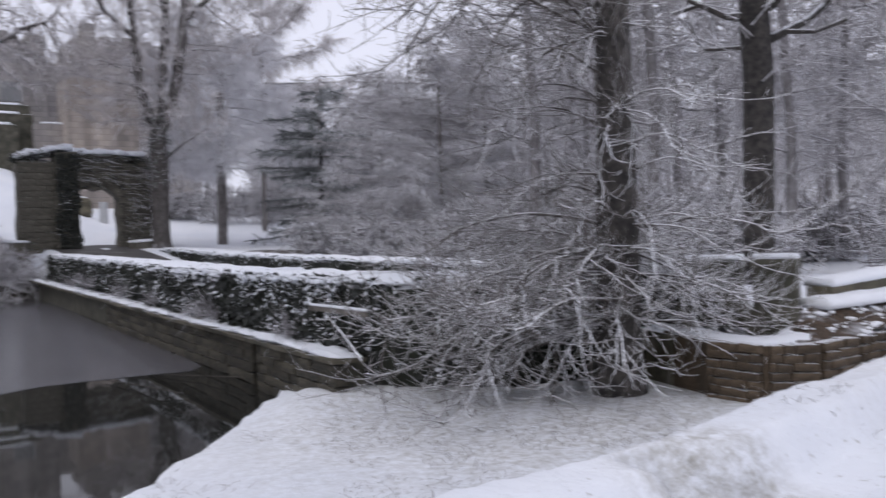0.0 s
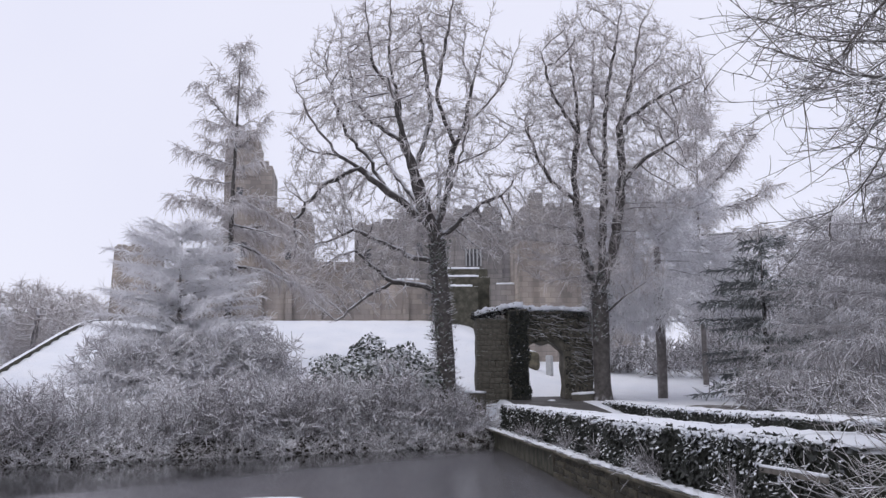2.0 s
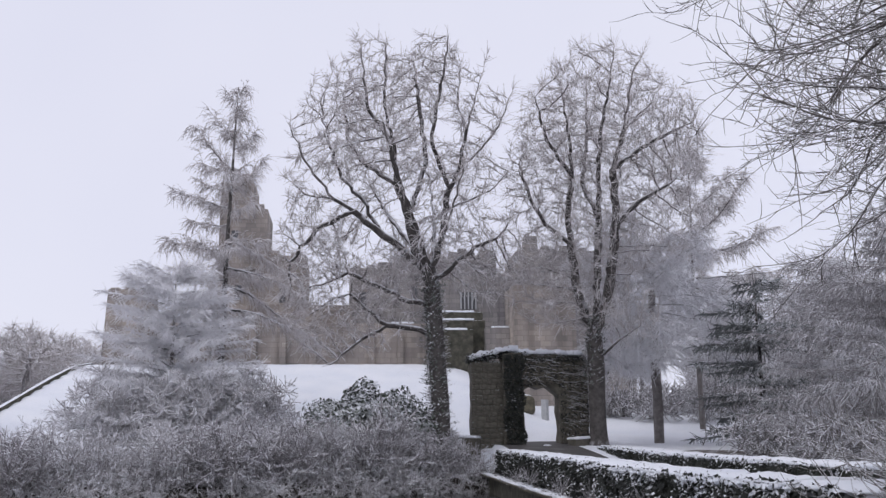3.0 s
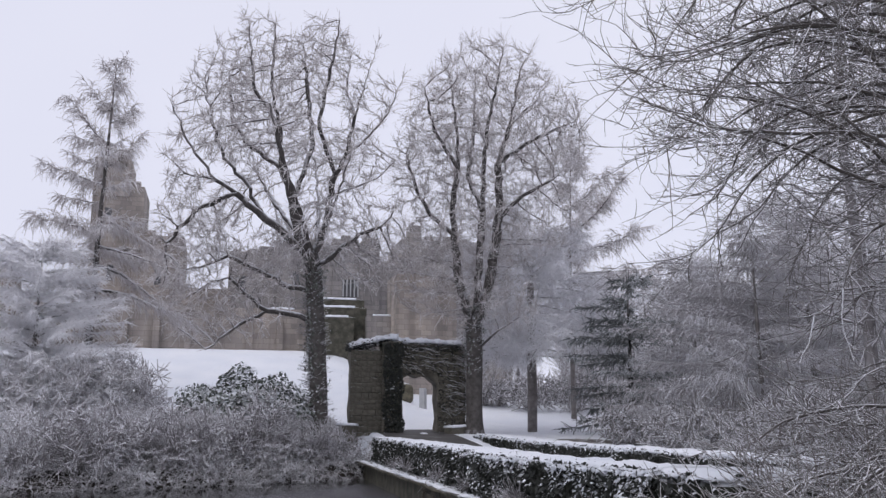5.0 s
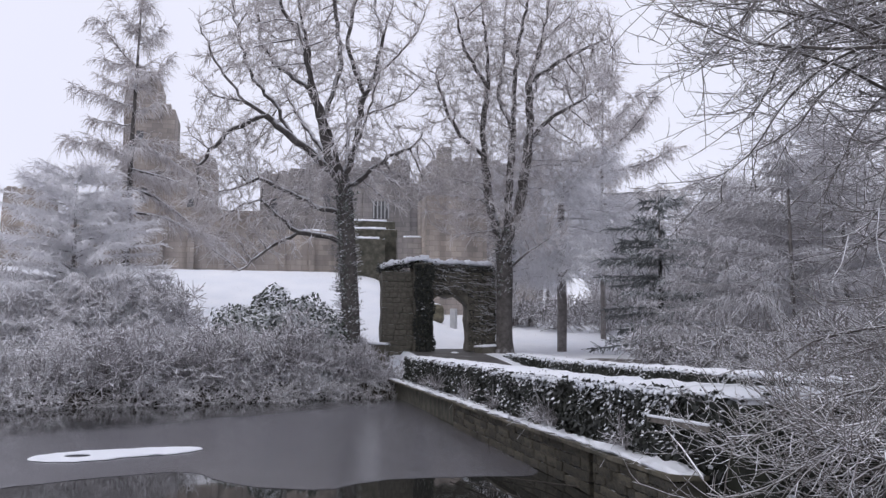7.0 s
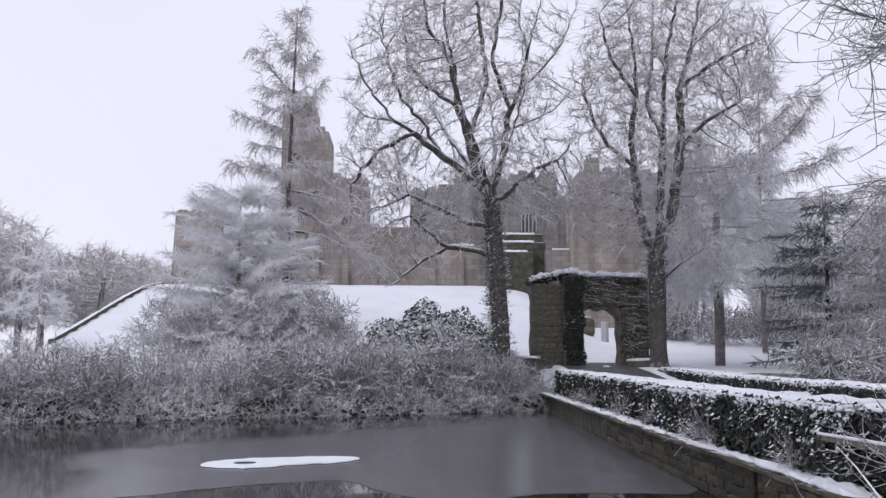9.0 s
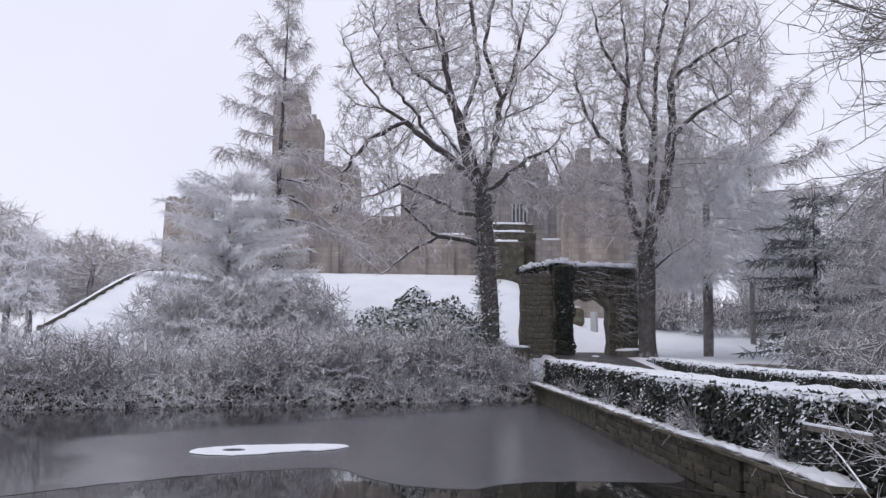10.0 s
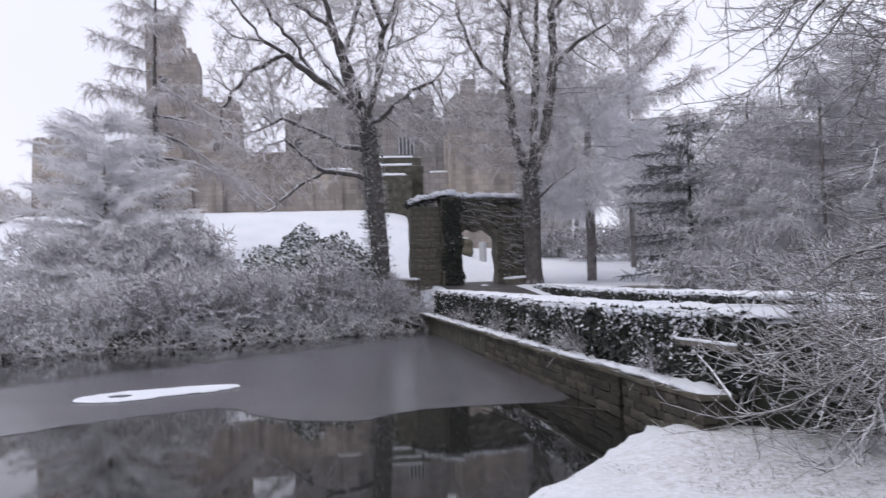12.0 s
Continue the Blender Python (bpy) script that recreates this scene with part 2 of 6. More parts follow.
MAT_SHRUB = snowed("shrub_twig", [(0.3, (0.21, 0.195, 0.20)), (0.7, (0.37, 0.35, 0.36))], 3.0, 0.15, 0.75, snow=(0.80, 0.80, 0.85), patch=1.2, amount=0.7)
# frosted twigs of the wood, greyed to carry its haze
MAT_WOODTWIG = snowed("wood_twig_haze", [(0.3, (0.27, 0.255, 0.255)), (0.7, (0.44, 0.42, 0.425))], 3.0, 0.0, 0.7, snow=(0.80, 0.80, 0.85), patch=2.0, amount=0.6)
MAT_TIMBER = snowed("weathered_timber", [(0.3, (0.09, 0.08, 0.07)), (0.7, (0.20, 0.18, 0.16))], 8.0, 0.6, 0.9)
MAT_GLASS, _n, _l, _b = material("dark_window", 0.15)
_b.inputs["Base Color"].default_value = (0.10, 0.10, 0.105, 1)
MAT_PALE, _n, _l, _b = material("pale_painted_frame", 0.6)
_t = noise_node(_n, _l, 5.0)
_r = ramp_node(_n, _l, _t.outputs[0], [(0.3, (0.38, 0.39, 0.40)), (0.7, (0.50, 0.50, 0.50))])
_l.new(_r.outputs[0], _b.inputs["Base Color"])

MAT_WATER, _n, _l, _b = material("pond_water", 0.03)
_b.inputs["Base Color"].default_value = (0.020, 0.020, 0.018, 1)
_b.inputs["IOR"].default_value = 1.33
_t = noise_node(_n, _l, 2.5, 3.0)
bump_node(_n, _l, _b, _t.outputs[0], 0.03, 0.01)

MAT_ICE, _n, _l, _b = material("grey_ice", 0.32)
_t = noise_node(_n, _l, 0.9, 6.0, 0.65)
_r = ramp_node(_n, _l, _t.outputs[0], [(0.28, (0.060, 0.059, 0.066)), (0.42, (0.095, 0.093, 0.102)), (0.7, (0.122, 0.119, 0.130))])
# thin clear ice towards the far shore
_tc = _n.new("ShaderNodeTexCoord")
_dot = _n.new("ShaderNodeVectorMath")
_dot.operation = "DOT_PRODUCT"
_dot.inputs[1].default_value = (1.088, -0.141, 0.0)
_l.new(_tc.outputs["Object"], _dot.inputs[0])
_w = noise_node(_n, _l, 0.55, 4.0)
_ma = _n.new("ShaderNodeMath")
_ma.operation = "MULTIPLY_ADD"
_ma.inputs[1].default_value = 3.0
_l.new(_w.outputs[0], _ma.inputs[0])
_l.new(_dot.outputs["Value"], _ma.inputs[2])
_mr = _n.new("ShaderNodeMapRange")
_mr.interpolation_type = "SMOOTHSTEP"
_mr.inputs["From Min"].default_value, _mr.inputs["From Max"].default_value = -19.6, -17.6
_l.new(_ma.outputs[0], _mr.inputs["Value"])
_dot2 = _n.new("ShaderNodeVectorMath")          # and towards the open water along the near shore
_dot2.operation = "DOT_PRODUCT"
_dot2.inputs[1].default_value = (0.506, 0.862, 0.0)
_l.new(_tc.outputs["Object"], _dot2.inputs[0])
_mb = _n.new("ShaderNodeMath")
_mb.operation = "MULTIPLY_ADD"
_mb.inputs[1].default_value = 1.6
_l.new(_w.outputs[0], _mb.inputs[0])
_l.new(_dot2.outputs["Value"], _mb.inputs[2])
_mr2 = _n.new("ShaderNodeMapRange")
_mr2.interpolation_type = "SMOOTHSTEP"
_mr2.inputs["From Min"].default_value, _mr2.inputs["From Max"].default_value = 0.7, 1.7
_l.new(_mb.outputs[0], _mr2.inputs["Value"])
_both = _n.new("ShaderNodeMath")
_both.operation = "MULTIPLY"
_l.new(_mr.outputs[0], _both.inputs[0])
_l.new(_mr2.outputs[0], _both.inputs[1])
_spots = noise_node(_n, _l, 2.1, 5.0, 0.7)          # darker thawed spots
_sr = ramp_node(_n, _l, _spots.outputs[0], [(0.33, (0.45, 0.45, 0.45)), (0.43, (1, 1, 1))])
_sm = _n.new("ShaderNodeMixRGB")
_sm.blend_type, _sm.inputs[0].default_value = "MULTIPLY", 1.0
_l.new(_r.outputs[0], _sm.inputs[1])
_l.new(_sr.outputs[0], _sm.inputs[2])
_mix = _n.new("ShaderNodeMixRGB")
_l.new(_both.outputs[0], _mix.inputs[0])
_mix.inputs[1].default_value = (0.030, 0.030, 0.030, 1)
_l.new(_sm.outputs[0], _mix.inputs[2])
_l.new(_mix.outputs[0], _b.inputs["Base Color"])
_rr = _n.new("ShaderNodeMapRange")
_rr.inputs["To Min"].default_value, _rr.inputs["To Max"].default_value = 0.06, 0.24
_l.new(_both.outputs[0], _rr.inputs["Value"])
_l.new(_rr.outputs[0], _b.inputs["Roughness"])


# ---------------------------------------------------------------- building helpers
def mesh_np(name, verts, faces):
    """A mesh from numpy arrays: verts (n, 3), faces (m, k) with k corners each."""
    me = bpy.data.meshes.new(name)
    verts, faces = np.asarray(verts, dtype=np.float32), np.asarray(faces, dtype=np.int32)
    k = faces.shape[1]
    me.vertices.add(len(verts))
    me.vertices.foreach_set("co", verts.ravel())
    me.loops.add(faces.size)
    me.loops.foreach_set("vertex_index", faces.ravel())
    me.polygons.add(len(faces))
    me.polygons.foreach_set("loop_start", np.arange(0, faces.size, k, dtype=np.int32))
    me.polygons.foreach_set("loop_total", np.full(len(faces), k, dtype=np.int32))
    me.update(calc_edges=True)
    me.validate()
    return me


def part(name, data, mat, parent, label="", m=None):
    """Links a bmesh or a mesh as one mesh object under a thing or a part."""
    if isinstance(data, bmesh.types.BMesh):
        me = bpy.data.meshes.new(name)
        data.to_mesh(me)
        data.free()
        data = me
    if not data.materials:
        data.materials.append(mat)
    ob = new(name, data)
    ob.parent = parent
    if m is not None:
        ob.matrix_basis = m
    if label:
        ob["label"] = label
    return ob


def thing(name, label, category, group="", kind="", m=None):
    ob = tagged(new(name), label, category, group, kind)
    if m is not None:
        ob.matrix_basis = m
    return ob


def solid(name, data, mat, label, category, group="", kind="", m=None):
    return tagged(part(name, data, mat, None, "", m), label, category, group, kind)


def smooth(me):
    me.polygons.foreach_set("use_smooth", np.ones(len(me.polygons), dtype=bool))
    return me


def box(bm, x0, x1, y0, y1, z0, z1, bevel=0.0):
    r = bmesh.ops.create_cube(bm, size=1.0, matrix=Matrix.LocRotScale(((x0 + x1) / 2, (y0 + y1) / 2, (z0 + z1) / 2), None, (x1 - x0, y1 - y0, z1 - z0)))
    if bevel:
        edges = list({e for v in r["verts"] for e in v.link_edges})
        bmesh.ops.bevel(bm, geom=edges, offset=bevel, segments=2, affect="EDGES", profile=0.6)
    return bm


def sstep(a, b, x):
    t = np.clip((np.asarray(x, dtype=float) - a) / (b - a), 0, 1)
    return t * t * (3 - 2 * t)


def bearing(az, d):
    """The plan position at a bearing (degrees left of +y) and a distance from the viewpoint."""
    return np.array([-math.sin(radians(az)) * d, math.cos(radians(az)) * d])


def lump(x, y, scale, seed=0.0):
    """Smooth noise -1..1 on arrays, from a few rotated waves."""
    x, y = np.asarray(x, dtype=float), np.asarray(y, dtype=float)
    s = 0
    for k, (a, f) in enumerate([(0.3, 1.0), (1.4, 1.27), (2.5, 1.61), (3.7, 2.2), (5.1, 2.9)]):
        s = s + np.sin((x * math.cos(a) + y * math.sin(a)) * f / scale + seed * 1.7 + k * 2.1) / (1 + 0.5 * k)
    return s / 2.6


# plan axes: the causeway runs along CU, CN points away from the pond; the castle faces along -KG, KE is its right
CU, CN = np.array([-0.586, 0.810]), np.array([0.810, 0.586])
KE, KG = np.array([math.cos(radians(38)), math.sin(radians(38))]), np.array([-math.sin(radians(38)), math.cos(radians(38))])
SHORE = np.array([-0.852, 0.524])            # out of the pond over the far shore, 29.85 m off
RIDGE = np.array([0.743, -0.669])            # out of the bank towards the lane


def way(s, n):
    return CU * s + CN * n


def ground_z(x, y):
    """The height of the snowy ground."""
    x, y = np.asarray(x, dtype=float), np.asarray(y, dtype=float)
    s, n = x * CU[0] + y * CU[1], x * CN[0] + y * CN[1]
    q = x * SHORE[0] + y * SHORE[1] - 29.85 + 0.5 * lump(x, y, 2.5)
    ke, kg = x * KE[0] + y * KE[1], x * KG[0] + y * KG[1]
    # far side: steep shrubby bank, lawn, castle mound
    far = -0.5 + 0.7 * sstep(-0.4, 0.4, q) + 1.6 * sstep(0.3, 4.0, q)
    rise = np.clip((kg - 42.5) / 17.0, 0, 1)
    mound = 5.2 * (0.75 * rise + 0.25 * sstep(0, 1, rise)) * sstep(-18.1, -17.1, ke + 0.108 * (60 - kg)) * (1 - 0.5 * sstep(7, 12.5, ke)) * (1 - 0.5 * sstep(22, 36, ke))
    far = far + mound * sstep(0, 8, q)
    # causeway and the ground beyond it
    deck = 0.72 + 1.05 * sstep(22, 40, s)
    beyond = 0.95 + 0.9 * sstep(24, 44, s) + 0.12 * lump(x, y, 3.0) + mound * sstep(38, 48, kg)
    deck = np.where(n < 4.75, -0.45, deck)
    land = np.where(n < 9.6, deck, deck + (beyond - deck) * sstep(9.6, 12, n))
    # near bank and the lane's edge
    e = x + 2.95 - 0.06 * np.clip(y - 6.0, -2, 4) + 0.10 * lump(x, y, 0.5) + 0.07 * lump(x, y, 0.17)
    bank = -0.45 + 0.57 * sstep(-0.22, 0.12, e) + 0.10 * sstep(0, 3.5, e) + 0.03 * lump(x, y, 0.6)
    k = x * RIDGE[0] + y * RIDGE[1] + 2.43 + 0.10 * lump(x, y, 0.7) + 0.03 * lump(x, y, 0.22)
    lip = sstep(-0.70, 0.05, k) * (1 - 0.38 * sstep(0.28, 0.50, k) + 0.22 * sstep(0.75, 1.3, k))
    bank = bank + (0.92 - 0.2) * lip * sstep(-0.2, 0.6, e) + 0.015 * lump(x, y, 0.35) + 0.05 * lump(x, y, 0.42, 4.0) * lip
    bank = bank - 0.25 * sstep(1.0, 2.2, k) * sstep(0, 1.5, e) + 0.010 * lump(x, y, 0.036, 2.0) * lip
    hollow = np.hypot((x - 1.04) / 0.54, (y - 4.17) / 0.23) + 0.08 * lump(x, y, 0.2, 3.0)
    bank = bank + 0.16 * sstep(7.4, 8.9, s) * sstep(2.4, 3.9, n) * sstep(0.1, 0.8, e) - 0.34 * (1 - sstep(0.82, 1.0, hollow))      # trodden hollow behind the ridge of snow
    is_near = n < 4.5
    pond = np.minimum(np.maximum(far, bank), 99)
    z = np.where(is_near, pond, land)
    # the bank reaches under the wing walls
    wing = (s < 9.2) & (y < 10.2 + 0.35 * x) & (x > -2.4) & (n >= 4.5)
    z = np.where(wing, bank, z)
    # beyond the gate the lawn joins the far side
    back = sstep(34.5, 38, s)
    z = z * (1 - back) + np.maximum(far, np.where(n > 4, land, far)) * back
    return z


def graded(stops):
    """Grid coordinates from (start, step) pairs, the last one closing."""
    out = []
    for (a, st), (b, _) in zip(stops, stops[1:]):
        c = max(1, int(round((b - a) / st)))
        out += list(np.linspace(a, b, c, endpoint=False))
    return np.array(out + [stops[-1][0]])


def build_ground():
    gx = graded([(-400, 40), (-80, 4), (-56, 0.6), (-36, 0.5), (-20, 0.4), (-4, 0.1), (-2.2, 0.08), (0.2, 0.04), (3.0, 0.08), (4.5, 0.25), (9, 1.0), (30, 4), (80, 40), (400, 1)])
    gy = graded([(-300, 40), (-30, 3), (-3, 0.4), (2.5, 0.04), (6.6, 0.08), (10.5, 0.2), (14, 0.4), (36, 0.7), (70, 4), (110, 40), (500, 1)])
    X, Y = np.meshgrid(gx, gy)
    Z = ground_z(X, Y)
    v = np.stack([X.ravel(), Y.ravel(), Z.ravel()], 1)
    w = len(gx)
    i = (np.arange(len(gy) - 1)[:, None] * w + np.arange(w - 1)[None, :]).ravel()
    f = np.stack([i, i + 1, i + 1 + w, i + w], 1)
    solid("ground", smooth(mesh_np("ground", v, f)), MAT_GROUND, "snow-covered ground with grass showing through", "ground", kind="structure")


build_ground()


def flat_sheet(name, outline, z, t, mat, label, category, kind, rough=0.0, steps=6):
    """A thin sheet with the given outline, its edge softened and made uneven."""
    pts = []
    m = len(outline)
    for i in range(m):
        p0, p1, p2, p3 = (np.array(outline[(i + d) % m]) for d in (-1, 0, 1, 2))
        for a in range(steps):
            u = a / steps
            pts.append(0.5 * (2 * p1 + (p2 - p0) * u + (2 * p0 - 5 * p1 + 4 * p2 - p3) * u * u + (3 * p1 - p0 - 3 * p2 + p3) * u ** 3))
    pts = np.array(pts)
    if rough:
        pts = pts + rough * np.stack([lump(pts[:, 0], pts[:, 1], 0.21), lump(pts[:, 1], pts[:, 0], 0.24, 2)], 1)
    bm = bmesh.new()
    vs = [bm.verts.new((p[0], p[1], z)) for p in pts]
    face = bm.faces.new(vs)
    if face.normal.z < 0:
        face.normal_flip()
    r = bmesh.ops.extrude_face_region(bm, geom=[face])
    for v in r["geom"]:
        if isinstance(v, bmesh.types.BMVert):
            v.co.z += t
    bmesh.ops.recalc_face_normals(bm, faces=bm.faces)
    return solid(name, bm, mat, label, category, kind=kind)


bm = bmesh.new()
bmesh.ops.create_grid(bm, x_segments=2, y_segments=2, size=0.5, matrix=Matrix.LocRotScale((-32, 12, 0.0), None, (70, 110, 1)))
solid("water", bm, MAT_WATER, "dark still open water of the pond", "water", kind="structure")
flat_sheet("ice", [(-11.1, 7.6), (-10.7, 9.2), (-9.7, 10.8), (-8.3, 10.15), (-6.9, 10.35), (-6.3, 11.7), (-5.1, 12.5), (-5.0, 13.9), (-10.0, 20.8), (-15.9, 29.2), (-18.5, 27.5),
                   (-23.0, 20.5), (-27.0, 14.0), (-30.0, 6.0), (-24.0, 2.0), (-16.0, 3.5), (-12.0, 5.0)], 0.001, 0.004, MAT_ICE,
           "grey ice sheet lying on the pond", "ice", "structure", 0.10)


def build_ice_snow():
    """The long patch of snow on the ice with its round dark hole."""
    bm = bmesh.new()
    a, b = np.array([-12.91, 10.97]), np.array([-11.74, 12.93])
    t = np.linspace(0, 1, 60)
    ax = (b - a) / np.linalg.norm(b - a)
    nx = np.array([-ax[1], ax[0]])
    outer, n = [], 72
    for i in range(n):
        w = 2 * math.pi * i / n
        u = math.cos(w)
        pos = a + (b - a) * (0.5 + 0.66 * u)
        width = 0.86 - 0.26 * (0.5 + 0.5 * u) - 0.14 * math.exp(-((u - 0.1) / 0.3) ** 2)
        p = pos + nx * width * math.sin(w) * (1 + 0.05 * math.sin(5 * w) + 0.05 * math.sin(17 * w + 1) + 0.03 * math.sin(31 * w))
        outer.append(bm.verts.new((p[0], p[1], 0.034)))
    low = [bm.verts.new((v.co.x * 1.0 + 0.02 * (v.co.x - (a[0] + b[0]) / 2), v.co.y + 0.02 * (v.co.y - (a[1] + b[1]) / 2), 0.016)) for v in outer]
    hole = []
    for i in range(n):
        w = 2 * math.pi * i / n
        p = a + ax * (0.42 + 0.22 * math.cos(w)) + nx * 0.25 * math.sin(w)
        hole.append(bm.verts.new((p[0], p[1], 0.034)))
    hlow = [bm.verts.new((v.co.x, v.co.y, 0.016)) for v in hole]
    for i in range(n):
        j = (i + 1) % n
        bm.faces.new((outer[i], outer[j], hole[j], hole[i]))
        bm.faces.new((outer[i], low[i], low[j], outer[j]))
        bm.faces.new((hole[i], hole[j], hlow[j], hlow[i]))
    bmesh.ops.recalc_face_normals(bm, faces=bm.faces)
    solid("snow_patch", bm, MAT_SNOW, "long white snow patch with a dark hole on the ice", "snow")


build_ice_snow()


# ---------------------------------------------------------------- branching plants
def colonize(nodes, parents, targets, step, reach, kill, rounds, pull=(0, 0, 0), rng=None, crook=0.12):
    """Grows a skeleton of nodes towards a cloud of target points (space colonization)."""
    pos = [np.array(p, dtype=float) for p in nodes]
    par = list(parents)
    tg = np.array(targets, dtype=float)
    near, dist = np.zeros(len(tg), dtype=int), np.full(len(tg), 1e9)
    pull = np.array(pull, dtype=float)
    fresh = list(range(len(pos)))
    alive = np.ones(len(tg), dtype=bool)
    kids = {}
    for _ in range(rounds):
        if fresh:
            P = np.array([pos[i] for i in fresh])
            for c in range(0, len(P), 400):
                d = np.linalg.norm(tg[:, None, :] - P[None, c:c + 400, :], axis=2)
                k = d.argmin(1)
                m = d[np.arange(len(tg)), k]
                better = m < dist
                dist[better] = m[better]
                near[better] = np.array(fresh)[c + k[better]]
        alive &= dist > kill
        use = alive & (dist < reach)
        if not use.any():
            break
        idx = near[use]
        A = np.array(pos)
        dirs = tg[use] - A[idx]
        dirs /= np.linalg.norm(dirs, axis=1)[:, None]
        acc = np.zeros((len(pos), 3))
        np.add.at(acc, idx, dirs)
        fresh = []
        for i in np.unique(idx):
            d = acc[i] / (np.linalg.norm(acc[i]) + 1e-9) + pull + rng.normal(0, crook, 3)
            d /= np.linalg.norm(d) + 1e-9
            p = pos[i] + d * step
            if any(np.linalg.norm(p - pos[c]) < step * 0.35 for c in kids.get(i, ())):
                continue
            if len(kids.get(i, ())) > 4:
                continue
            kids.setdefault(i, []).append(len(pos))
            fresh.append(len(pos))
            pos.append(p)
            par.append(int(i))
        if not fresh:
            break
    return np.array(pos), np.array(par)


def radii(par, tip, power=2.3):
    r = np.zeros(len(par))
    for i in range(len(par) - 1, -1, -1):
        if r[i] == 0:
            r[i] = tip ** power
        if par[i] >= 0:
            r[par[i]] += r[i]
    return r ** (1 / power)


def add_twigs(pos, par, rad, rng, thin, count, length, tip, droop=0.0, spread=0.8, parts=2, kink=0.22):
    """Short side shoots along every stem thinner than thin."""
    p, q, r = [pos], [par], [rad]
    base = len(pos)
    idx = np.where((rad < thin) & (par >= 0))[0]
    idx = np.repeat(idx, count)
    if not len(idx):
        return pos, par, rad
    along = pos[idx] - pos[par[idx]]
    L = np.linalg.norm(along, axis=1)[:, None] + 1e-9
    d = along / L + rng.normal(0, spread, (len(idx), 3))
    start = pos[idx] - along * rng.random((len(idx), 1)) * 0.95
    d /= np.linalg.norm(d, axis=1)[:, None]
    ln = length * rng.uniform(0.4, 1.2, (len(idx), 1))
    p.append(start)
    q.append(np.full(len(idx), -1))
    r.append(np.full(len(idx), tip * 1.25))
    prev, last = base + np.arange(len(idx)), start
    base += len(idx)
    for k in range(parts):
        d = d + rng.normal(0, kink, d.shape)
        d[:, 2] -= droop
        d /= np.linalg.norm(d, axis=1)[:, None]
        last = last + d * ln / parts
        p.append(last)
        q.append(prev)
        r.append(np.full(len(idx), tip * (1.0 - 0.45 * k / max(1, parts - 1))))
        prev = base + np.arange(len(idx))
        base += len(idx)
    return np.concatenate(p), np.concatenate(q), np.concatenate(r)


def tubes(pos, par, rad, pick, sides):
    """Verts and faces of tapered tubes for the picked nodes, each from its parent to itself."""
    i = np.where(pick & (par >= 0))[0]
    if not len(i):
        return np.zeros((0, 3)), np.zeros((0, 4), dtype=int)
    d = np.zeros_like(pos)
    has = par >= 0
    d[has] = pos[has] - pos[par[has]]
    d[~has] = (0, 0, 1)
    d /= np.linalg.norm(d, axis=1)[:, None] + 1e-9
    a, b = par[i], i
    da = np.where((rad[a] < rad[b] * 1.6)[:, None] & has[a][:, None], d[a], d[b])
    ra = np.minimum(rad[a], rad[b] * 1.25)
    w = np.linspace(0, 2 * np.pi, sides, endpoint=False)

    def ring(c, dd, rr):
        ref = np.tile(np.array([0.31, 0.95, 0.05]), (len(dd), 1))
        ref[np.abs((dd * ref).sum(1)) > 0.9] = (0.9, 0.1, 0.4)
        u = np.cross(dd, ref)
        u /= np.linalg.norm(u, axis=1)[:, None] + 1e-9
        v = np.cross(dd, u)
        return c[:, None, :] + rr[:, None, None] * (u[:, None, :] * np.cos(w)[None, :, None] + v[:, None, :] * np.sin(w)[None, :, None])
    V = np.concatenate([ring(pos[a], da, ra), ring(pos[b], d[b], rad[b])], 1).reshape(-1, 3)
    o = np.arange(len(i))[:, None] * 2 * sides
    k = np.arange(sides)[None, :]
    k2 = (k + 1) % sides
    F = np.stack([o + k, o + k2, o + sides + k2, o + sides + k], 2).reshape(-1, 4)
    return V, F


def plant_meshes(pos, par, rad, thick, mid, sides=(8, 5, 3)):
    """Three meshes by thickness: trunk, limbs, twigs."""
    out = []
    for pick, k in ((rad >= thick, sides[0]), ((rad < thick) & (rad >= mid), sides[1]), (rad < mid, sides[2])):
        V, F = tubes(pos, par, rad, pick, k)
        if len(F):
            me = mesh_np("plant", V, F)
            out.append(smooth(me) if k > 3 else me)
        else:
            out.append(None)
    return out


def plant(name, meshes, mats, label, category, group="", m=None, names=("trunk", "bough", "crown"), labels=("", "", "")):
    root = thing(name, label, category, group, m=m)
    for me, mat, nm, lb in zip(meshes, mats, names, labels):
        if me is not None:
            ob = part(nm, me, mat, root, lb)
            if nm != "trunk":
                ob["kind"] = "stuff"
    return root


def flare(pos, rad, height, amount):
    """Widens the foot of a trunk."""
    low = np.clip(1 - pos[:, 2] / height, 0, 1) ** 2
    big = rad > rad.max() * 0.6
    rad = rad.copy()
    rad[big] *= 1 + amount * low[big]
    return rad


def cloud(rng, count, blobs):
    """Random points in ellipsoids (cx, cy, cz, rx, ry, rz), more of them near the skin."""
    w = np.array([b[3] * b[4] * b[5] for b in blobs]) ** 0.7
    pick = rng.choice(len(blobs), count, p=w / w.sum())
    B = np.array(blobs)[pick]
    d = rng.normal(size=(count, 3))
    d /= np.linalg.norm(d, axis=1)[:, None]
    return B[:, :3] + d * (rng.random((count, 1)) ** (1 / 2.2)) * B[:, 3:]


